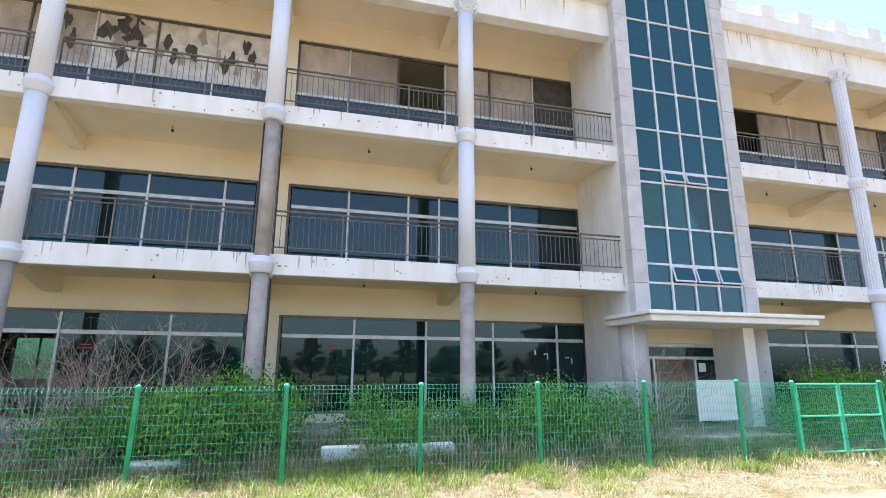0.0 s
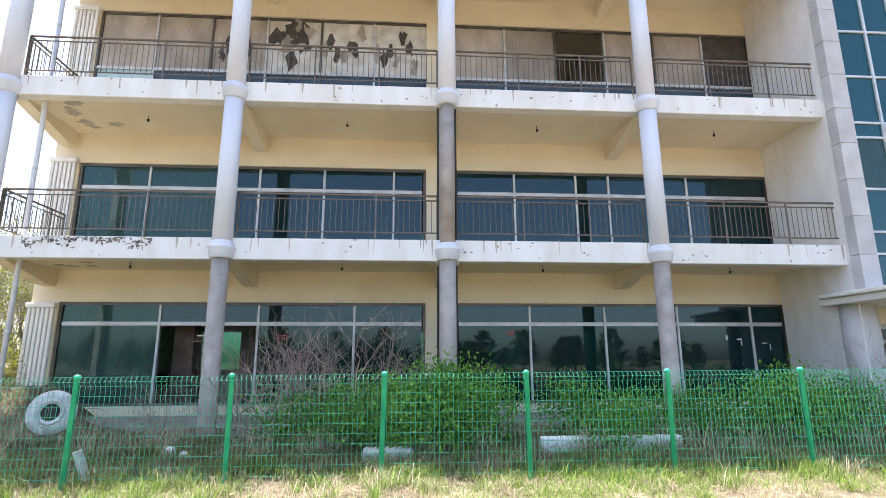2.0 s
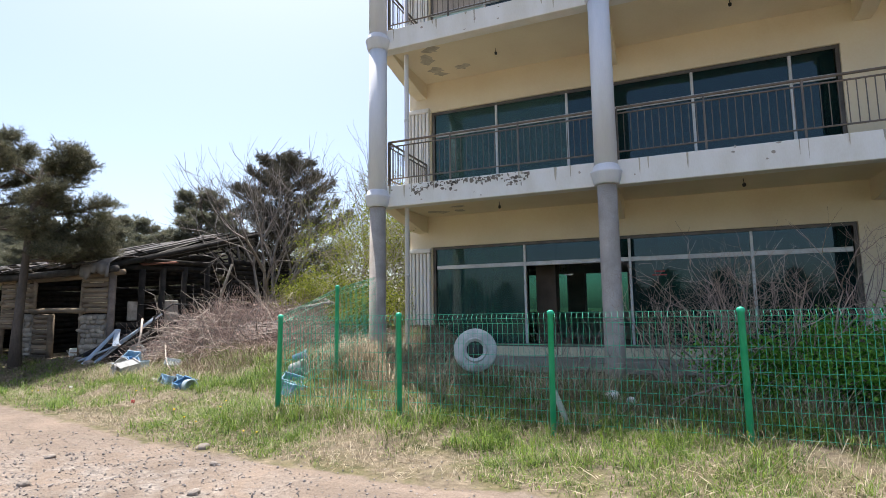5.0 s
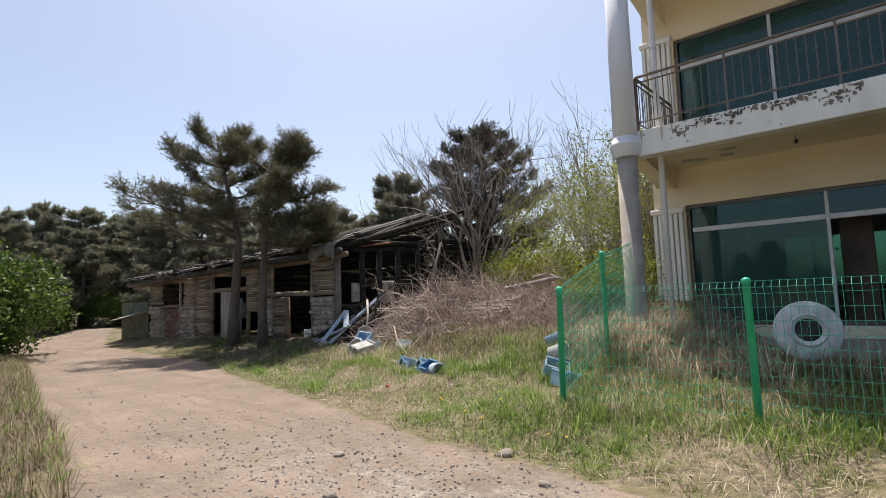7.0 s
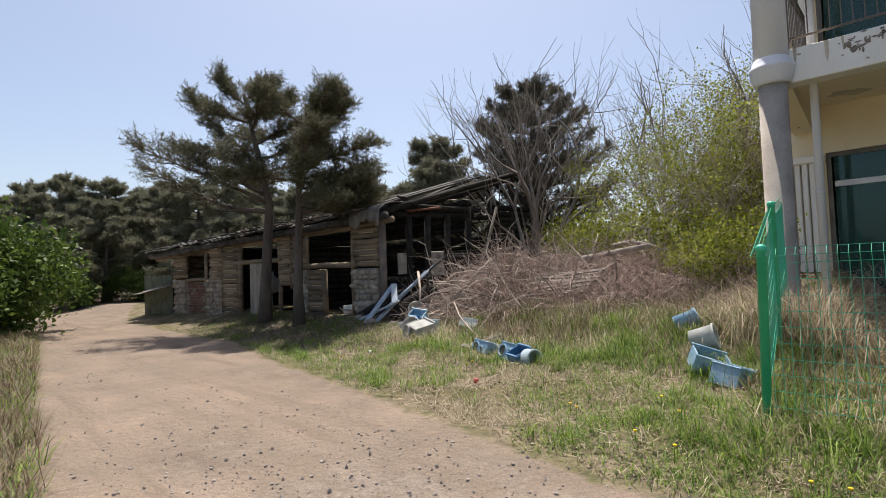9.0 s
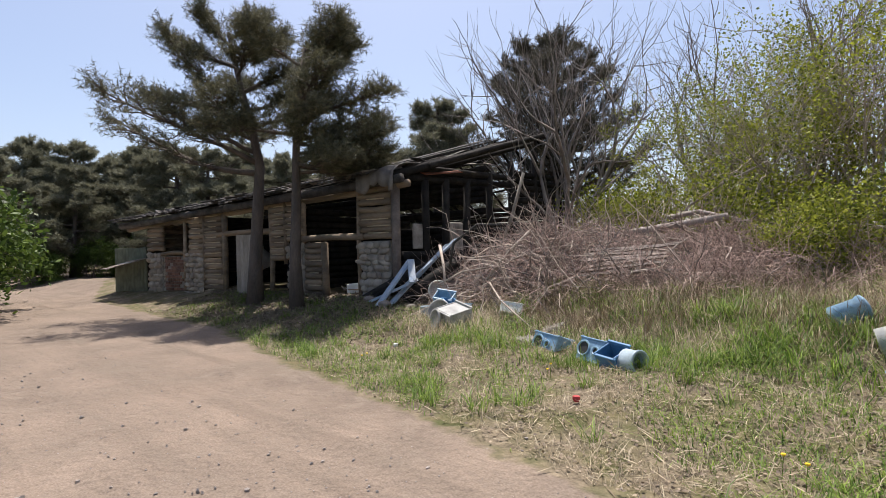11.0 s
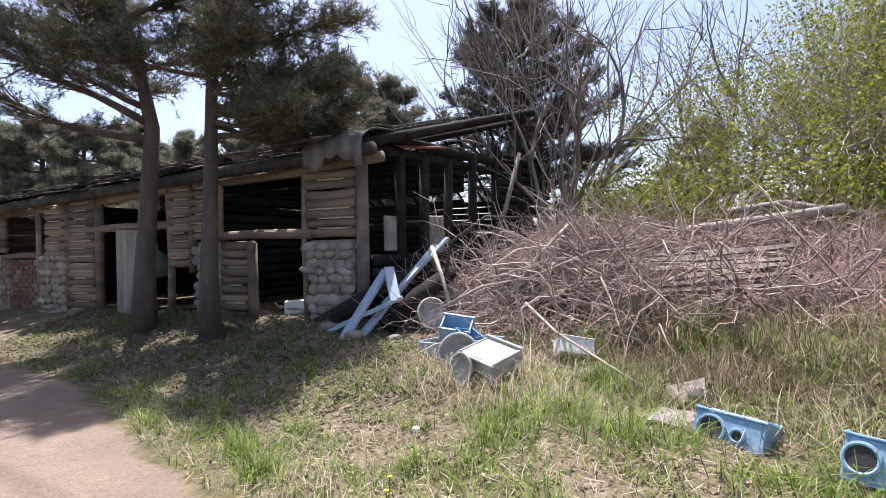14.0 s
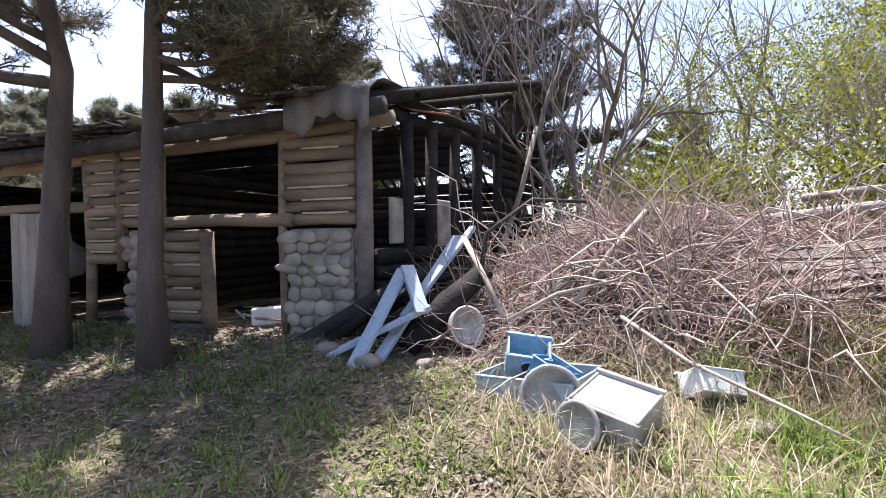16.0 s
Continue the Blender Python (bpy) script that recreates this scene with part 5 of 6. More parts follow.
def brush(name, n, cx, cy, sx, sy, lmin, lmax, rmin, rmax, material, label, seed):
    r = np.random.default_rng(seed)
    g = Geo()
    for _ in range(n):
        x, y = cx + r.normal() * sx, cy + r.normal() * sy
        if x < -18.4 or y < 11.3 or y > 15.8 or (x > -12.2 and y > 13.8):
            continue
        if seed != 44 and abs(x + 14.75) < 1.0 and abs(y - 12.95) < 0.62 and r.random() < 0.85:
            continue
        z = float(height(x, y)) + float(brush_height(x, y)) * r.random() ** 0.45 + 0.03
        az, tilt = r.uniform(0, 2 * math.pi), r.normal() * 0.6 + 0.2
        path = limb_path(r, (x, y, z), (math.cos(az) * math.cos(tilt), math.sin(az) * math.cos(tilt), math.sin(tilt)), r.uniform(lmin, lmax), r.uniform(-0.3, 0.02), 5, 0.3)
        rad = r.uniform(rmin, rmax)
        g.tube(path, [rad, rad * 0.9, rad * 0.8, rad * 0.65, rad * 0.5, rad * 0.3], 3, False)
    tagged(new(name, g.mesh(name, material, True)), label, "brush", kind="stuff")


M_VINE = mat("pinkish_vine", (0.44, 0.325, 0.28), (0.22, 0.155, 0.135), scale=3, island=0.55, bump=0)
M_STICK = mat("bleached_stick", (0.47, 0.4, 0.34), (0.28, 0.23, 0.19), scale=4, island=0.3, bump=0)
brush("brush_pile", 5200, -16.0, 13.1, 1.75, 1.0, 0.35, 1.3, 0.004, 0.0085, M_VINE, "tangled heap of pinkish-brown dead vines and twigs", 41)
brush("brush_sticks", 620, -16.0, 12.8, 1.7, 0.85, 0.6, 1.9, 0.008, 0.017, M_STICK, "bleached sticks on the brush heap", 42)
brush("brush_stems", 700, -15.9, 12.9, 1.8, 0.9, 0.5, 1.5, 0.007, 0.014, M_GREYBARK, "dark dead stems in the brush heap", 45)
brush("slope_twigs", 3600, -12.8, 13.2, 1.1, 1.0, 0.4, 1.0, 0.003, 0.008, M_VINE, "dead stalks on the slope", 43)
# solid heart of the heap: packed litter, coloured dark as shade between the twigs
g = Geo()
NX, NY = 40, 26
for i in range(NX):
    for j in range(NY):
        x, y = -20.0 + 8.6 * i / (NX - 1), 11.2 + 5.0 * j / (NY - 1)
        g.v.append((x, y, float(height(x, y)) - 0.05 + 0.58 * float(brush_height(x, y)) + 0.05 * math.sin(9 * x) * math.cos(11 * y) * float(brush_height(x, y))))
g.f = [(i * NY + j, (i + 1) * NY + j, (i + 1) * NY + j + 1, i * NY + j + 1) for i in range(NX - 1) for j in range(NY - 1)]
solo("brush_litter", g, mat("leaf_litter", (0.1, 0.072, 0.058), (0.05, 0.037, 0.03), scale=9, fine=70, bump=1.0), "packed brown litter under the brush heap, darkened for the shade between twigs", "litter", kind="stuff", smooth=True)
# long boughs and the hose
for pts, rad, nm, mt, lb in (
    (((-17.9, 12.0, 0.75), (-17.85, 12.1, 1.3), (-17.4, 12.3, 1.65), (-16.9, 12.6, 1.62)), 0.03, "bent_hose", M_BLACK, "bent dark rubber hose on the brush heap"),
    (((-18.0, 11.85, 1.25), (-17.7, 11.6, 0.9), (-17.4, 11.3, 0.55)), 0.03, "bent_bough", M_STICK, "bent bleached bough leaning on the heap"),
    (((-17.3, 11.0, 0.55), (-16.9, 11.2, 0.78), (-16.5, 11.7, 0.86), (-15.9, 12.1, 1.15), (-15.4, 12.6, 1.2)), 0.016, "long_bough", M_STICK, "long bleached bough across the brush heap"),
    (((-16.4, 11.3, 0.6), (-15.9, 10.9, 0.36), (-15.4, 10.55, 0.22), (-14.9, 10.3, 0.04)), 0.016, "fallen_bough", M_STICK, "fallen bough lying in the grass"),
    (((-16.9, 11.9, 0.6), (-16.6, 12.2, 1.1), (-16.3, 12.5, 1.5)), 0.03, "upright_bough", M_STICK, "pale bough standing in the brush heap"),
    (((-16.9, 14.7, 1.22), (-15.4, 14.4, 1.38), (-14.3, 14.05, 1.5), (-13.3, 13.8, 1.62)), 0.085, "fallen_log", M_PALEBARK, "long fallen pale log behind the brush heap"),
    (((-14.6, 14.9, 1.7), (-13.9, 14.4, 1.75), (-13.0, 14.0, 1.5)), 0.05, "fallen_branch", M_PALEBARK, "broken pale branch on the slope"),
    (((-14.6, 14.9, 1.3), (-14.3, 15.1, 1.9), (-13.7, 15.2, 2.3), (-12.9, 15.0, 2.6)), 0.03, "leaning_branch", M_PALEBARK, "leaning dead branch above the slope"),
    (((-18.6, 14.6, 0.9), (-18.3, 14.9, 2.0), (-18.1, 15.1, 3.0)), 0.05, "leaning_pole", M_GREYWOOD, "grey pole leaning by the burnt wall"),
):
    solo(nm, Geo().tube(pts, [rad * (1 - 0.12 * i) for i in range(len(pts))], 8), mt, lb, "branch", smooth=True)
# weathered boards lying on the heap
panel = thing("board_panel", (-14.6, 12.5, 0.75), "collapsed grey weathered board panel lying on the brush", "boards")
PM = pose(-14.6, 12.6, 0.92, 26, -5, 10) @ Matrix.Diagonal((0.74, 0.8, 1, 1))
for k in range(9):
    a = -1.1 + 0.35 * rng.random()
    part("board", Geo().box(a, 1.15 - 0.5 * rng.random(), -0.62 + 0.135 * k, -0.62 + 0.135 * k + rng.uniform(0.08, 0.12), 0, 0.022, 0.003, PM @ pose(0, 0, 0.03 * rng.random(), 1.5 * rng.normal(), 1.6 * rng.normal(), 3.0 * rng.normal())), M_OLDBOARD, panel)
for x in (-0.7, 0.6):
    part("batten", Geo().box(x, x + 0.06, -0.62, 0.62, -0.05, -0.006, 0, PM), M_OLDBOARD, panel)
brush("panel_twigs", 320, -14.8, 12.2, 0.8, 0.3, 0.4, 1.0, 0.003, 0.009, M_VINE, "dead twigs over the fallen boards", 44)


# ---- burnt log shed ----
SM = pose(-19.14, 11.75, 0, 0, 0, 188.5)   # x runs along the front wall, y points out of the front
shed = thing("log_shed", (-24, 13, 0), "half-burnt abandoned log shed with stone piers and a collapsed roof", "shed")


def S(s, d, z):
    return SM @ Vector((s, -d, z))


def eave(s):
    return 2.66 - 0.045 * s


def log(a, b, rad, material, label="", n=8, name="log"):
    j = Vector((0, 0, 0.015))
    mid = (Vector(a) + Vector(b)) / 2 + Vector((rng.normal(), rng.normal(), rng.normal())) * 0.012
    return part(name, Geo().tube((a, mid, b), (rad * rng.uniform(0.92, 1.08), rad, rad * rng.uniform(0.88, 1.05)), n), material, shed, label, True)


def log_wall(s0, s1, z0, z1, d=0.0, chink=0.6):
    z = z0 + 0.075
    while z < z1 - 0.03:
        log(S(s0 - 0.02, d + rng.normal() * 0.01, z), S(s1 + 0.02, d + rng.normal() * 0.01, z + rng.normal() * 0.008), rng.uniform(0.07, 0.082), M_LOG)
        if rng.random() < chink:
            a = s0 + (s1 - s0) * rng.uniform(0, 0.35)
            b = s1 - (s1 - s0) * rng.uniform(0, 0.3)
            c0, c1 = S(a, d - 0.062, z + 0.072), S(b, d - 0.062, z + 0.074)
            part("chinking", Geo().tube((c0, c0.lerp(c1, 0.5) + Vector((0, 0, rng.normal() * 0.008)), c1), (0.013, 0.016, 0.012), 5), M_CHINK, shed)
        z += 0.146


pebbles = []
for q in range(5):
    bm = bmesh.new()
    bmesh.ops.create_icosphere(bm, subdivisions=2, radius=1.0)
    for v in bm.verts:
        v.co *= 1 + 0.16 * noise.noise(v.co * 1.3 + Vector((q * 7, 0, 0)))
    me = bpy.data.meshes.new("pebble")
    bm.to_mesh(me)
    bm.free()
    me.materials.append(M_PEBBLE)
    me.shade_smooth()
    pebbles.append(me)


def stone_pier(s0, s1, z0, z1, d=0.0):
    """Rounded river stones set in mortar, each one its own piece."""
    core = part("stone_pier", Geo().box(s0 + 0.03, s1 - 0.03, -d - 0.24, -d + 0.02, z0, z1 - 0.03, 0.03, SM), M_MORTAR, shed, "pier of rounded river stones in mortar")
    z = z0 + 0.07
    while z < z1 - 0.04:
        s = s0 + rng.uniform(0.04, 0.1)
        hz = rng.uniform(0.065, 0.1)
        while s < s1 - 0.03:
            w = rng.uniform(0.08, 0.17)
            ob = hang("stone", pebbles[rng.integers(0, 5)], core, at=S(min(s + w * 0.6, s1 - 0.05), d - 0.03, z + rng.normal() * 0.012), turn=(rng.normal() * 0.2, rng.normal() * 0.25, radians(8.5) + rng.normal() * 0.2))
            ob.scale = (w, 0.055, hz * rng.uniform(0.9, 1.15))
            s += 1.75 * w
        for side, sd in ((s0 + 0.02, 0), (s1 - 0.02, 0)):
            ob = hang("stone", pebbles[rng.integers(0, 5)], core, at=S(side, d + 0.1, z), turn=(0, 0, rng.random()))
            ob.scale = (0.06, 0.09, hz)
        z += 1.72 * hz


# front wall from the burnt corner to the far lean-to
log(S(0.02, 0.02, -0.1), S(0.0, 0.0, 2.72), 0.095, M_OLDBOARD, "split grey corner post", 10, "corner_post")
stone_pier(0.12, 1.0, 0.1, 1.42)
log_wall(0.12, 1.0, 1.42, 2.5, 0.03, 0.45)
log(S(1.03, 0, 0.1), S(1.03, 0, 2.5), 0.05, M_LOG, name="door_post")
log(S(0.9, -0.03, 1.49), S(2.85, -0.03, 1.5), 0.075, M_LOG, "", 8, "lintel_log")
log(S(2.07, -0.02, 0.0), S(2.1, -0.02, 1.38), 0.085, M_LOG, name="door_post")
log_wall(2.15, 2.76, 0.1, 1.4, 0.05, 0.4)
log(S(2.78, 0, 1.4), S(2.78, 0, 2.45), 0.055, M_LOG, name="door_post")
log_wall(2.8, 3.4, 1.45, 2.42, 0.0, 1.0)
stone_pier(2.78, 3.36, 0.0, 1.45)
log_wall(3.4, 3.95, 1.0, 2.4, 0.0, 0.9)
log(S(3.42, -0.04, 0.9), S(3.42, -0.04, 2.42), 0.05, M_LOG, name="door_post")
log(S(4.0, 0, 0), S(4.0, 0, 2.35), 0.07, M_LOG, name="door_post")
log(S(3.95, -0.02, 1.74), S(6.2, -0.02, 1.72), 0.07, M_LOG, name="lintel_log")
log(S(5.9, 0, 0), S(5.9, 0, 2.3), 0.085, M_LOG, name="door_post")
log_wall(6.0, 6.75, 0.05, 2.28, 0.0, 1.0)
log(S(6.8, -0.03, 0), S(6.8, -0.03, 2.28), 0.05, M_LOG, name="door_post")
log_wall(6.85, 7.5, 1.2, 2.25, 0.0, 1.0)
stone_pier(6.85, 7.75, 0.0, 1.25)
log(S(7.8, 0, 0), S(7.8, 0, 2.2), 0.06, M_LOG, name="door_post")
log(S(7.75, 0, 1.25), S(9.05, 0, 1.22), 0.06, M_LOG, name="lintel_log")
part("brick_infill", Geo().box(7.86, 8.95, -0.16, -0.04, -0.1, 1.16, 0.01, SM), M_MORTAR, shed, "broken brick infill")
for r_ in range(13):
    for c_ in range(5):
        if rng.random() < 0.2:
            continue
        s = 7.88 + 0.21 * c_ + (0.1 if r_ % 2 else 0)
        part("brick", Geo().box(s, min(s + 0.19, 8.94), -0.05, -0.01, -0.05 + 0.092 * r_, 0.028 + 0.092 * r_, 0.006, SM), M_BRICK, shed)
stone_pier(9.0, 9.75, -0.1, 1.3)
log_wall(9.0, 9.75, 1.3, 2.15, 0.0, 0.3)
# grey plank door hanging askew
door = part("plank_door", Geo().box(4.55, 4.62, 0.1, 0.13, 0.05, 1.7, 0, SM), M_GREYWOOD, shed, "grey plank door standing ajar")
for k in range(4):
    part("plank", Geo().box(4.63 + 0.155 * k, 4.78 + 0.155 * k, 0.1, 0.13, 0.02 + 0.02 * rng.random(), 1.7 - 0.03 * rng.random(), 0.004, SM), M_GREYWOOD, door)
# eave logs, rafters and the sagging plank roof
for s0, s1 in ((-0.35, 2.9), (2.8, 5.6), (5.5, 8.4), (8.3, 11.0)):
    log(S(s0, -0.22, eave(s0) - 0.02), S(s1, -0.22, eave(s1) - 0.02), 0.1, M_ROOFWOOD, name="eave_log")
    log(S(s0, 0.02, eave(s0) - 0.1), S(s1, 0.02, eave(s1) - 0.12), 0.085, M_LOG, name="wall_plate")
RIDGE_D = 5.6


def ridge_z(s):
    return 4.45 - 0.09 * max(s, 0)


s = 0.25
while s < 11.2:
    w = rng.uniform(0.1, 0.19)
    d0, d1 = -0.48 + 0.1 * rng.normal(), RIDGE_D * rng.uniform(0.93, 1.03)
    if 1.0 < s < 2.9 and rng.random() < 0.35:
        d0 = 0.9
    a, b = S(s, d0, eave(s) + 0.1 + 0.02 * rng.normal()), S(s, d1, ridge_z(s) + 0.02 * rng.normal())
    side = (S(s + w, 0, 0) - S(s, 0, 0))
    up = Vector((0, 0, 0.028))
    vs = [a, a + side, b + side, b, a + up, a + side + up, b + side + up, b + up]
    part("roof_plank", Geo().add(vs, [(0, 1, 2, 3), (7, 6, 5, 4), (0, 4, 5, 1), (1, 5, 6, 2), (2, 6, 7, 3), (3, 7, 4, 0)]), M_ROOFWOOD, shed)
    s += w * (1.0 if rng.random() < 0.9 else 1.5)
for k in range(70):
    s, d = rng.uniform(0.2, 11), rng.uniform(-0.5, 1.4)
    z = eave(s) + 0.13 + (ridge_z(s) - eave(s)) * max(0, d + 0.4) / 6 + 0.02
    part("shingle", Geo().box(-0.16, 0.16, -0.11, 0.11, 0, 0.02, 0.004, SM @ pose(s, -d, z, 16 + 6 * rng.normal(), 8 * rng.normal(), 25 * rng.normal())), M_ROOFWOOD if k % 3 else M_GREYWOOD, shed)
for k in range(8):
    s = 0.15 + 1.5 * k
    log(S(s, -0.2, eave(s) - 0.0), S(s, RIDGE_D, ridge_z(s) - 0.08), 0.055, M_CHAR_SHADE, name="rafter")
log(S(-0.9, RIDGE_D, ridge_z(0) - 0.05), S(11.2, RIDGE_D, ridge_z(11.2) - 0.1), 0.09, M_CHAR_SHADE, name="ridge_log")
# rear slope, mostly burnt through
for k in range(16):
    s = -0.8 + 0.42 * k
    log(S(s, RIDGE_D - 0.1, ridge_z(s) + 0.02), S(s + 0.1 * rng.normal(), RIDGE_D + 3.6 + 0.3 * rng.normal(), 2.7 - 0.05 * s), rng.uniform(0.035, 0.05), M_CHAR_SHADE, "", 6, "rafter")
for k in range(10):
    d = RIDGE_D + 0.4 + 0.32 * k
    log(S(1.0, d, ridge_z(0) - 0.33 * (d - RIDGE_D)), S(9.5, d, ridge_z(9) - 0.33 * (d - RIDGE_D)), 0.04, M_CHAR_SHADE, "", 6, "purlin")
# burnt side wall that runs back from the corner
XS = -19.1


def side_log(y0, z0, y1, z1, rad, material=M_CHAR_SHADE, dx=0.0, name="log"):
    return log((XS + dx, y0, z0), (XS + dx + 0.0, y1, z1), rad, material, "", 8, name)


side_log(11.5, 2.72, 18.1, 4.55, 0.085, M_CHAR_SHADE, 0.12, "verge_log")
side_log(11.6, 2.6, 17.4, 4.2, 0.07, M_CHAR_SHADE, -0.1, "verge_log")
side_log(12.5, 3.0, 18.2, 4.62, 0.06, M_CHAR_SHADE, 0.28, "verge_log")
for y, zt in ((12.6, 2.72), (13.3, 2.8), (14.1, 2.85), (15.0, 3.1), (16.0, 3.5), (17.2, 4.2), (18.6, 4.0)):
    log((XS, y, 0.2), (XS + 0.03, y, zt), 0.09, M_CHAR_SHADE, name="wall_post")
for z in (0.35, 0.52, 0.7, 0.88, 1.06):
    side_log(11.9, z, 16.2, z + 0.03, 0.085, M_CHAR_SHADE)
for z in (1.24, 1.42, 1.6):
    side_log(14.2, z, 19.0, z + 0.1, 0.08, M_CHAR_SHADE, -0.05)
for z in (2.75, 2.95):
    side_log(12.0, z, 16.2, z + 0.1, 0.08, M_CHAR_SHADE)
for z in (2.1, 2.28, 2.46, 2.64, 2.82, 3.0, 3.18):
    side_log(16.2, z, 19.2, z + 0.05, 0.085, M_CHAR_SHADE)
for y0, y1, z0, z1 in ((12.2, 12.5, 1.2, 1.75), (13.4, 13.9, 1.1, 1.8)):
    part("plaster_remnant", Geo().box(XS - 0.02, XS + 0.03, y0, y1, z0, z1, 0.015), M_SOOT, shed, "pale plaster left on the burnt wall")
part("rust_sheet", Geo().box(-0.1, 0.1, -0.6, 0.6, 0, 0.015, 0, pose(XS + 0.1, 13.1, 2.92, 8, 20, 0)), mat("rusty_sheet", (0.3, 0.1, 0.05), (0.16, 0.07, 0.05), scale=6), shed, "rusty red metal sheet")
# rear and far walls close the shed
# floor and inner walls are near black: the dark inside is in their colour
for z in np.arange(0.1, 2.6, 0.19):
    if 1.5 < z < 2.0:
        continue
    log(S(-0.2, 9.0, z), S(11.3, 9.0, z), 0.09, M_CHAR_SHADE)
part("earth_floor", Geo().box(0.0, 11.6, -9.2, -0.2, -0.3, 0.16, 0, SM), M_CHAR_SHADE, shed)
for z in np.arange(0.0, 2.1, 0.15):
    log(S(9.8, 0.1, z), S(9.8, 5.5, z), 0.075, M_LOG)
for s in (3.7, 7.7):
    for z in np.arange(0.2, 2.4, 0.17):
        log(S(s, 0.3, z), S(s, 5.4, z), 0.085, M_CHAR_SHADE)
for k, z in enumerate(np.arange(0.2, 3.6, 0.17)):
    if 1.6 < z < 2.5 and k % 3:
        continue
    log(S(0.2, 4.6, z), S(10, 4.6, z - 0.2 if z > 2 else z), 0.09, M_CHAR_SHADE)
# tarpaulin over the corner
g = Geo()
for i in range(13):
    for j in range(9):
        s, f = -0.25 + 1.0 * i / 12, j / 8
        drop = max(0, f - 0.45) * (0.66 + 0.16 * math.sin(i * 0.7 + 1) + 0.08 * math.sin(i * 2.3))
        dd = 0.6 - 1.55 * min(f, 0.64) - 0.05 * math.sin(i * 2.1) * f
        g.v.append(tuple(S(s, dd, eave(s) + 0.2 + 0.2 * (1 - f) - drop + 0.018 * math.sin(i * 1.3 + j * 0.6))))
g.f = [(i * 9 + j, (i + 1) * 9 + j, (i + 1) * 9 + j + 1, i * 9 + j + 1) for i in range(12) for j in range(8)]
tarp = solo("tarpaulin", g, M_TARP, "grey tarpaulin draped over the shed's burnt corner", "tarpaulin", smooth=True)
tarp.modifiers.new("thick", "SOLIDIFY").thickness = 0.012
# lean-to at the far end
leanto = thing("lean_to", tuple(S(10.9, 0, 0)), "small grey-green plank lean-to with a tin roof", "lean-to")
for k in range(11):
    s = 9.95 + 0.18 * k
    part("plank", Geo().box(s, s + 0.165, -0.02, 0.02, -0.3, 1.45, 0.004, SM), mat("mossy_plank", (0.17, 0.19, 0.13), (0.1, 0.11, 0.08), scale=4) if k == 0 else bpy.data.materials["mossy_plank"], leanto)
for k in range(4):
    part("roof_sheet", Geo().box(9.8 + 0.56 * k, 10.34 + 0.56 * k, -0.6, 0.45, 0, 0.02, 0, SM @ pose(0, 0, 1.62 - 0.05 * k, -10, 3, 0)), M_ALU if k == 1 else M_GREYWOOD, leanto)
part("side_planks", Geo().box(11.9, 11.95, -1.5, 0.0, -0.3, 1.4, 0, SM), M_CHAR_SHADE, leanto)


# ---- loose things ----
def crate(at, turn, size, holes, material, label, tilt=(0, 0), lid=False):
    """A moulded plastic tray with round ports drawn as black discs on its face; with lid it is shut on top."""
    w, d, h = size
    c = thing("plastic_crate", at, label, "crate", "blue plastic crates")
    m = pose(*at, tilt[0], tilt[1], turn)
    t = 0.018
    part("base", Geo().box(-w / 2, w / 2, -d / 2, d / 2, 0, t, 0.004, m), material, c)
    part("back_wall", Geo().box(-w / 2, w / 2, d / 2 - t, d / 2, t, h, 0.004, m), material, c)
    for sx in (-1, 1):
        part("end_wall", Geo().box(sx * w / 2 - (t if sx > 0 else 0), sx * w / 2 + (t if sx < 0 else 0), -d / 2, d / 2 - t, t, h, 0.004, m), material, c)
    front = Geo().box(-w / 2 + t, w / 2 - t, -d / 2, -d / 2 + t, t, h * 0.9, 0.004, m)
    part("front_wall", front, material, c)
    part("rim", Geo().box(-w / 2 - 0.01, w / 2 + 0.01, -d / 2 - 0.012, -d / 2 + t, h * 0.9, h * 0.96, 0.004, m).box(-w / 2 - 0.01, w / 2 + 0.01, d / 2 - t, d / 2 + 0.012, h, h + 0.02, 0.004, m), material, c)
    if lid:
        part("top_panel", Geo().box(-w / 2 + t, w / 2 - t, -d / 2 + t, d / 2 - t, h * 0.9, h * 0.97, 0.004, m), material, c)
    for x, rad in holes:
        ring = Geo()
        pts = [m @ Vector((x + rad * math.cos(q), -d / 2 - 0.008, h * 0.48 + rad * math.sin(q))) for q in np.linspace(0, 2 * math.pi, 19)]
        ring.tube(pts, 0.012, 6, False)
        part("port_ring", ring, material, c)
        # black disc on the solid wall gives the port's dark depth by colour
        disc = [m @ Vector((x + rad * 0.93 * math.cos(q), -d / 2 - 0.006, h * 0.48 + rad * 0.93 * math.sin(q))) for q in np.linspace(0, 2 * math.pi, 19)[:-1]]
        part("port", Geo().add(disc, [tuple(range(18))]), M_BLACK, c, "black disc painted as the shade in a round port")
    return c


def gz(x, y):
    return float(height(x, y))


crate((-14.3, 9.6, -0.12), -20, (0.42, 0.24, 0.26), ((-0.1, 0.085), (0.06, 0.04)), M_BLUE, "faded blue plastic tray with round ports in the grass", (-24, 2), True)
crate((-13.57, 9.34, -0.08), -20, (0.36, 0.26, 0.26), ((-0.1, 0.08), (0.07, 0.04)), M_BLUE, "faded blue plastic tray with round ports in the grass", (-24, 2), True)
crate((-13.27, 9.2, -0.06), -20, (0.27, 0.24, 0.22), (), M_DKBLUE, "deep blue open tray in the grass", (22, 3))


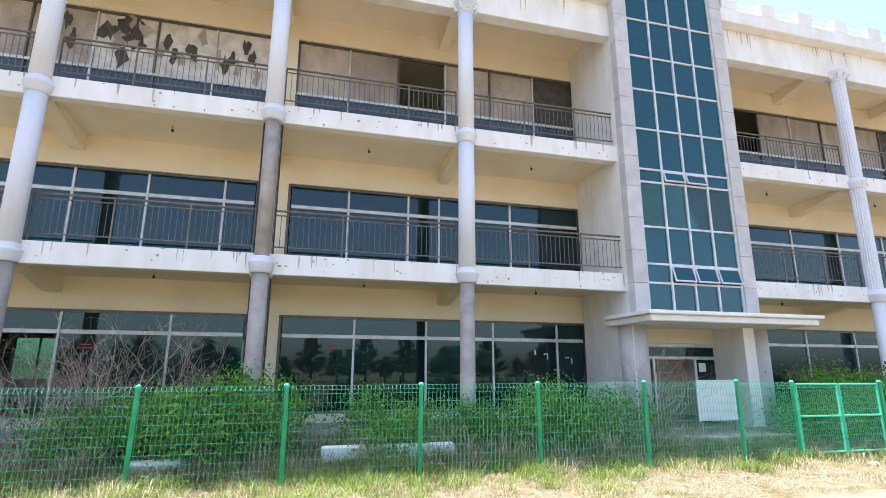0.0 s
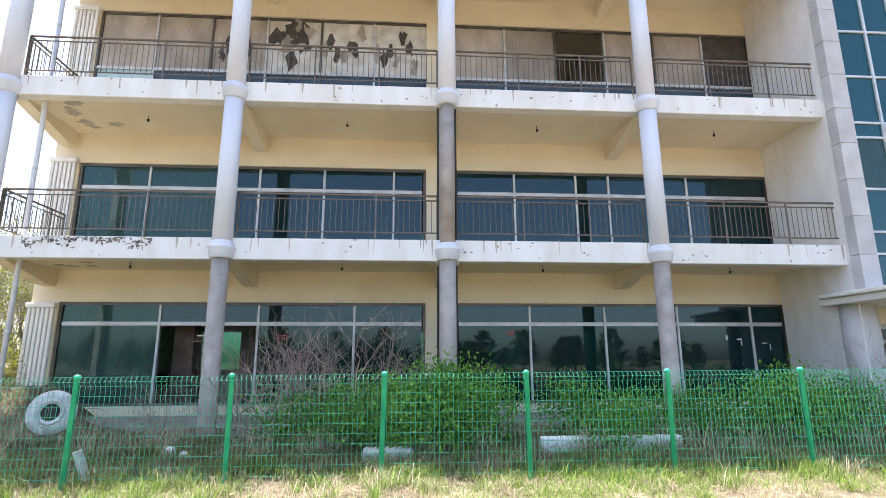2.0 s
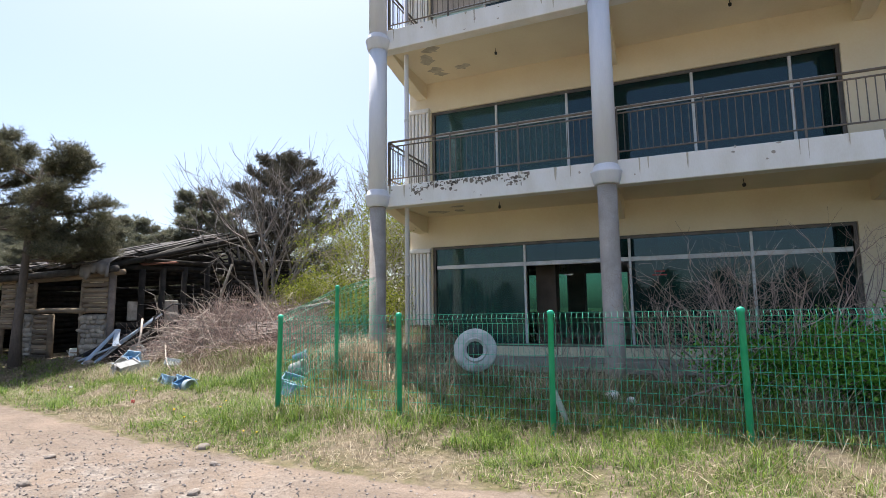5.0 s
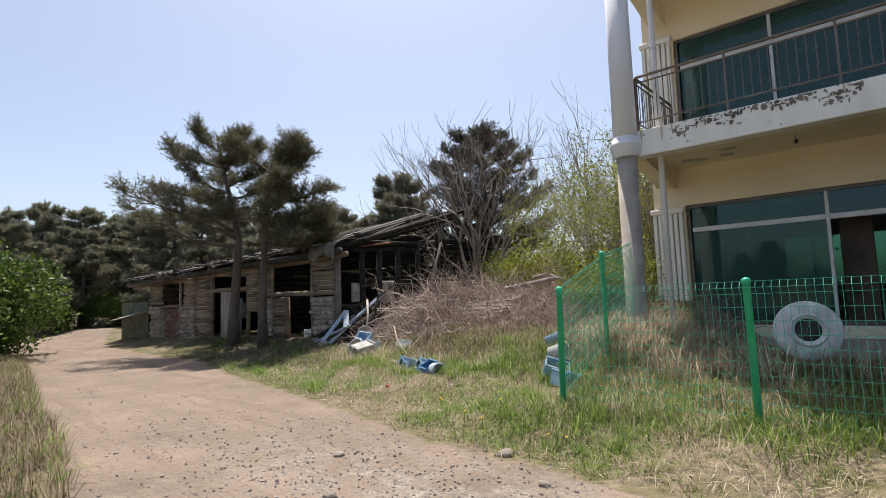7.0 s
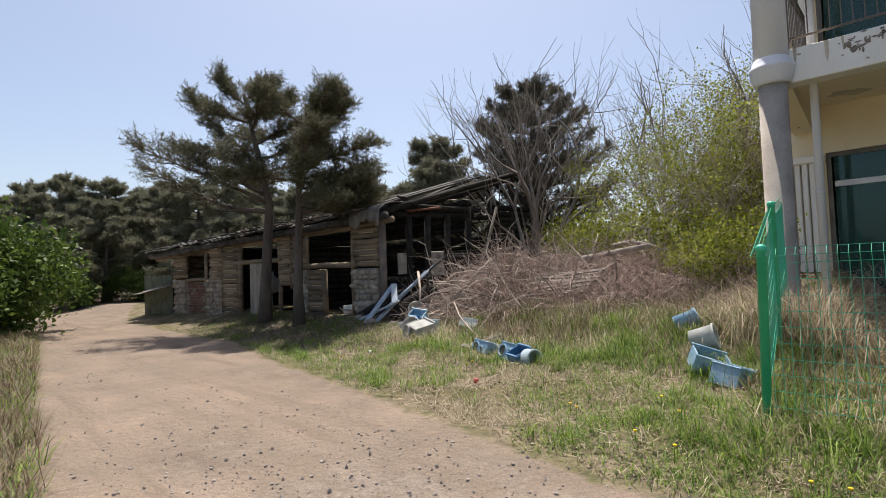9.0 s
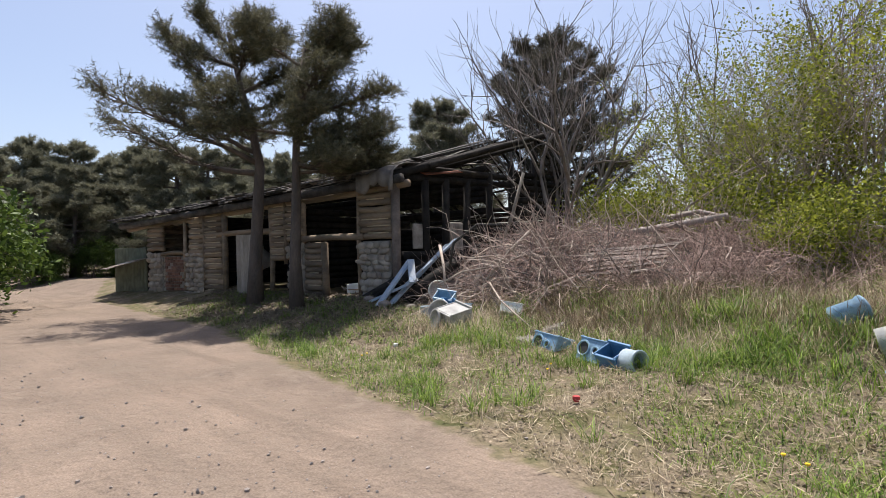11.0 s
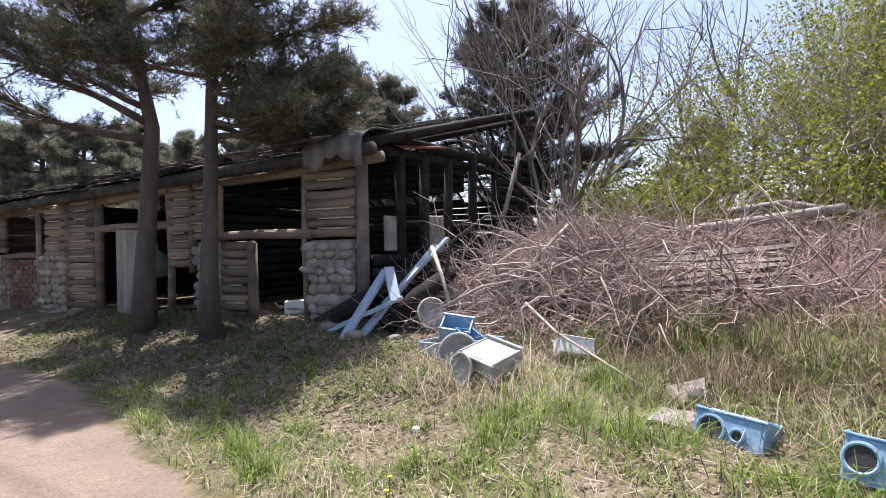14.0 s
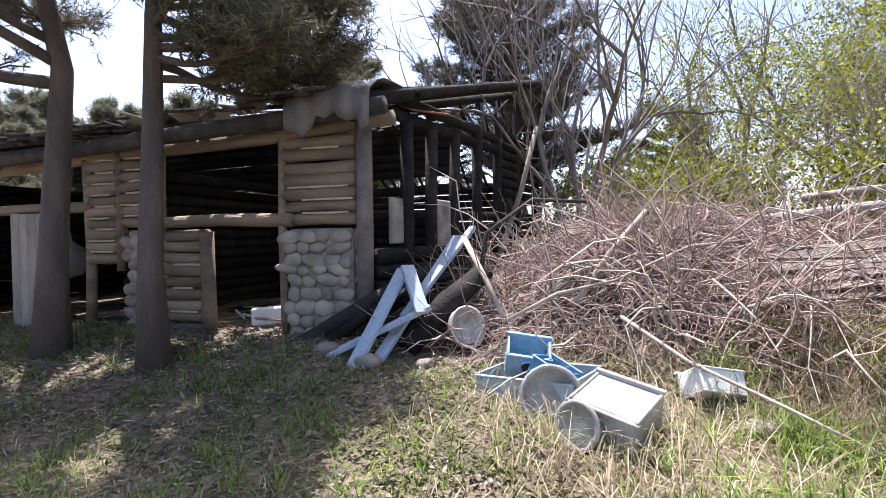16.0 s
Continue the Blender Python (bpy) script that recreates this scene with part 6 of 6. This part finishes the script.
def bucket(at, turn, r0, r1, h, material, label, name="plastic_tub"):
    c = thing(name, at, label, "tub", "plastic tubs")
    m = pose(*at, *turn)
    g = Geo().lathe([(r0, 0), (r1, h), (r1 + 0.015, h), (r1 + 0.015, h + 0.02), (r1 - 0.012, h + 0.02), (r0 - 0.012, 0.02)], 20)
    g.v = [tuple(m @ Vector(v)) for v in g.v]
    part("shell", g, material, c, "", True)
    return c


bucket((-13.14, 9.13, 0.04), (0, 84, -20), 0.13, 0.11, 0.15, M_GREYBLUE, "weathered grey plastic tub lying on its side")
crate((-16.95, 10.8, gz(-17.0, 10.8) - 0.08), -12, (0.8, 0.5, 0.28), (), M_GREYBLUE, "pale blue plastic bin by the brush heap", (0, -3))
crate((-17.1, 10.95, gz(-17.1, 10.95) + 0.14), 20, (0.34, 0.24, 0.22), ((0.0, 0.06),), M_BLUE, "bright blue plastic tray stacked on a bin", (28, 8))
crate((-16.85, 10.75, gz(-16.85, 10.75) + 0.16), -25, (0.3, 0.22, 0.14), (), M_DKBLUE, "deep blue tray inside the pale bin", (-12, 20))
bucket((-16.78, 10.5, gz(-16.75, 10.58) + 0.14), (72, 0, 12), 0.19, 0.2, 0.1, M_CLEAR, "round pale plastic tub leaning on the bins", "round_tray")
crate((-16.35, 10.33, gz(-16.35, 10.33) - 0.1), -16, (0.44, 0.4, 0.38), (), M_CLEAR, "pale grey translucent plastic bin in the grass", (12, 10), True)
bucket((-16.5, 10.08, gz(-16.5, 10.08) + 0.14), (80, 0, -20), 0.13, 0.14, 0.04, M_CLEAR, "round pale plastic disc on the bin", "plastic_disc")
crate((-15.75, 10.95, gz(-15.75, 10.95) + 0.02), 35, (0.34, 0.26, 0.18), (), M_PAPER, "white broken foam box by the brush heap", (-30, 10), True)
bucket((-17.95, 11.7, gz(-17.95, 11.7) + 0.2), (75, 0, 60), 0.2, 0.2, 0.06, M_GREYPL, "round pale plate leaning under the brush", "plate")
# blue and white junk by the fence corner
crate((-11.0, 9.4, gz(-11.0, 9.4) - 0.02), 30, (0.36, 0.3, 0.2), ((0.1, 0.05),), M_BLUE, "broken light blue crate by the fence", (12, 18))
crate((-10.68, 9.05, gz(-10.68, 9.05) - 0.02), -20, (0.3, 0.26, 0.22), (), M_BLUE, "tipped light blue bin by the fence", (-18, 6), True)
bucket((-11.25, 9.75, gz(-11.25, 9.75) + 0.1), (20, 74, 30), 0.12, 0.14, 0.26, M_GREYPL, "grey plastic tub on the junk by the fence")
bucket((-11.6, 10.25, gz(-11.6, 10.25) + 0.1), (10, 70, 40), 0.1, 0.11, 0.26, M_BLUE, "light blue bucket on the junk heap", "bucket")
# pale blue planks leaning against the corner
for a, b, w in (((-18.62, 10.6, 0.0), (-18.52, 11.5, 0.95), 0.14), ((-18.5, 10.75, 0.02), (-18.35, 12.5, 1.27), 0.12), ((-18.42, 11.3, 0.5), (-18.2, 12.6, 1.38), 0.08), ((-18.95, 10.8, 0.18), (-18.15, 11.35, 0.6), 0.13), ((-18.48, 11.5, 0.98), (-18.18, 11.25, 0.55), 0.14)):
    a, b = Vector(a), Vector(b)
    m = Matrix.Translation((a + b) / 2) @ (b - a).to_track_quat("X", "Z").to_matrix().to_4x4()
    ln = (b - a).length / 2
    solo("blue_plank", Geo().box(-ln, ln, -w / 2, w / 2, -0.025, 0.025, 0.006, m), mat("pale_blue_paint", (0.3, 0.4, 0.52), (0.42, 0.46, 0.5), scale=5, fine=40, bump=0.3) if "pale_blue_paint" not in bpy.data.materials else bpy.data.materials["pale_blue_paint"], "flaking pale blue painted plank leaning by the corner", "plank", "blue planks")
# charred beams under them
for a, b, rad in (((-19.7, 11.0, 0.05), (-18.4, 12.4, 1.0), 0.1), ((-18.4, 11.3, 0.2), (-17.9, 12.2, 0.9), 0.13), ((-18.9, 11.6, 0.25), (-18.0, 11.9, 0.7), 0.12), ((-19.4, 11.1, 0.1), (-18.6, 12.0, 0.75), 0.06)):
    solo("charred_beam", Geo().tube((a, ((a[0] + b[0]) / 2, (a[1] + b[1]) / 2, (a[2] + b[2]) / 2 + 0.03), b), (rad, rad * 1.05, rad * 0.8), 9), M_CHAR_SHADE, "fallen charred beam at the shed's corner", "beam", "charred beams", smooth=True)
# spool (white cable reel) in front of the windows
reel = thing("cable_reel", (-8.0, 10.75, gz(-8.0, 10.75)), "round white reel standing in the weeds by the building", "reel")
RM = pose(-8.0, 10.75, 0.68, 78, 0, 14)
g = Geo().lathe([(0.15, -0.05), (0.37, -0.05), (0.39, -0.03), (0.39, 0.0), (0.37, 0.02), (0.15, 0.06)], 32)
g.f = g.f[:-2] + [(k + 5 * 32, (k + 1) % 32 + 5 * 32, (k + 1) % 32, k) for k in range(32)]
g.v = [tuple(RM @ Vector(v)) for v in g.v]
part("flange", g, M_GREYPL, reel, "", True)
# capped black cylinder; its colour stands for the shaded hole of the hub
g = Geo().lathe([(0.15, -0.2), (0.15, 0.045)], 24)
g.v = [tuple(RM @ Vector(v)) for v in g.v]
part("hub", g, M_BLACK, reel, "black plug coloured as the shade of a hollow hub", True)
g = Geo().tube([RM @ Vector((0.2 * math.cos(w), 0.2 * math.sin(w), 0.055)) for w in np.linspace(0, 2 * math.pi, 25)], 0.02, 6, False)
part("hub_ring", g, M_GREYPL, reel, "", True)
# junk in the yard behind the fence
solo("stone_slab", Geo().box(0.6, 3.1, 9.9, 10.1, -0.02, 0.27, 0.03), M_PAPER, "long pale concrete kerb stone in the weeds", "kerb stone")
solo("concrete_block", Geo().box(-1.9, -1.1, 9.4, 9.75, -0.05, 0.2, 0.04, pose(0, 0, 0, 0, 0, 3)), M_GREYPL, "pale concrete block in the weeds", "block")
solo("leaning_slab", Geo().box(-0.03, 0.03, -0.1, 0.1, 0, 0.42, 0.012, pose(-5.98, 8.4, 0, 0, -22, 10)), M_GREYPL, "pale slab leaning by the fence post", "slab")
for x, y, r_ in ((-5.6, 10.0, 0.13), (-5.35, 9.95, 0.09)):
    bag = new("white_bag", pebbles[1].copy())
    bag.data.materials[0] = M_PAPER
    bag.location, bag.scale = (x, y, gz(x, y) + r_ * 0.6), (r_, r_ * 0.8, r_ * 0.9)
    tagged(bag, "crumpled white plastic bag in the weeds", "bag", "white bags")
# lumps of broken concrete below the brush
def rubble(at, turn, size, seed, label):
    r = np.random.default_rng(seed)
    w, d, h = size
    bm = bmesh.new()
    bmesh.ops.create_cube(bm, size=1.0)
    bmesh.ops.subdivide_edges(bm, edges=bm.edges[:], cuts=3, use_grid_fill=True)
    for v in bm.verts:
        k = r.normal(size=3) * 0.02
        v.co = Vector((v.co.x * w * (1.1 - 0.3 * v.co.z) + k[0], v.co.y * d + k[1], v.co.z * h * (1 + 0.5 * v.co.x) + k[2] * 0.7))
    me = bpy.data.meshes.new("concrete_lump")
    bm.to_mesh(me)
    bm.free()
    me.materials.append(M_RUBBLE)
    ob = new("concrete_lump", me)
    ob.matrix_world = pose(*at, *turn)
    tagged(ob, label, "rubble", "concrete lumps")


rubble((-14.62, 10.3, gz(-14.62, 10.3) + 0.03), (8, -6, 20), (0.28, 0.22, 0.2), 71, "jagged pale lump of broken concrete below the brush")
rubble((-14.95, 10.45, gz(-14.95, 10.45) + 0.0), (0, 10, -30), (0.2, 0.18, 0.13), 72, "jagged pale lump of broken concrete below the brush")
rubble((-14.66, 9.75, gz(-14.66, 9.75) - 0.02), (-4, 3, 10), (0.36, 0.26, 0.14), 73, "flat grey slab of broken concrete sunk in grass")

# rocks and specks in track and verge
rocks = [(-9.9, 6.5, 0.09), (-8.7, 5.3, 0.06), (-10.4, 4.9, 0.07), (-19.0, 10.85, 0.13), (-18.5, 10.8, 0.15), (-18.1, 11.1, 0.11), (-15.5, 10.6, 0.12), (-14.9, 10.3, 0.1), (10.2, 7.4, 0.12), (7.0, 7.0, 0.06), (-11.2, 5.6, 0.06), (-9.2, 6.0, 0.05)]
for x, y, r_ in rocks:
    ob = new("rock", pebbles[rng.integers(0, 5)].copy())
    ob.data.materials[0] = M_ROCK
    ob.location, ob.scale, ob.rotation_euler = (x, y, gz(x, y) + r_ * 0.2), (r_, r_ * 0.8, r_ * 0.55), (0.1, 0.1, rng.random() * 6)
    tagged(ob, "rough grey-brown stone lying on the ground", "rock", "loose rocks")
for x, y, mt, nm, lb in ((-13.1, 8.0, M_RED, "red_scrap", "small faded red scrap in the grass"), (-16.3, 9.0, M_PAPER, "white_cup", "crumpled white paper cup in the grass")):
    solo(nm, Geo().lathe([(0.02, 0), (0.032, 0.02), (0.03, 0.045), (0.012, 0.05)], 9, (x, y, gz(x, y) + 0.02)), mt, lb, "litter")
for k in range(12):
    x, y = rng.uniform(-16, -9), 0.0
    y = float(right_edge(x)) + rng.uniform(0.4, 1.8)
    f = thing("dandelion", (x, y, gz(x, y)), "small yellow dandelion in the grass", "flower", "dandelions")
    z = gz(x, y)
    part("stem", Geo().tube(((x, y, z), (x + 0.01, y, z + 0.14)), 0.003, 4), M_GRASS, f)
    part("petals", Geo().lathe([(0.003, 0.137), (0.014, 0.146), (0.013, 0.152), (0.003, 0.154)], 10, (x + 0.01, y, z)), M_DANDELION, f)
# white junk inside the shed's doorways
for s, d, z, mt, nm, lb in ((1.5, 0.5, 0.3, M_PAPER, "foam_box", "white foam box among rubbish in the shed"), (1.15, 0.6, 0.28, M_PALE, "foam_box", "white foam box among rubbish in the shed"), (5.6, 0.9, 0.9, M_GREYPL, "round_tank", "round pale tank inside the shed")):
    if nm == "foam_box":
        solo(nm, Geo().box(-0.26, 0.26, -0.2, 0.2, -0.12, 0.12, 0.03, SM @ pose(s, -d, z, 6, 4, 15)), mt, lb, "box", "foam boxes")
    else:
        c = S(s, d, 0.16)
        solo(nm, Geo().lathe([(0.05, 0.55), (0.24, 0.62), (0.3, 0.8), (0.28, 1.0), (0.1, 1.15), (0.08, 1.3)], 20, tuple(c)).tube((c, c + Vector((0, 0, 0.6))), 0.05, 8), mt, lb, "tank", smooth=True)
for k in range(16):
    a = S(rng.uniform(1.1, 2.0), rng.uniform(0.2, 0.8), 0.2 + 0.2 * rng.random())
    b = a + Vector((rng.normal() * 0.25, rng.normal() * 0.1, 0.08 * rng.random()))
    solo("rubbish_strip", Geo().tube((a, b), 0.018, 5), M_PALE if k % 2 else M_LOG, "pale strip of rubbish in the shed's doorway", "rubbish", "doorway rubbish")
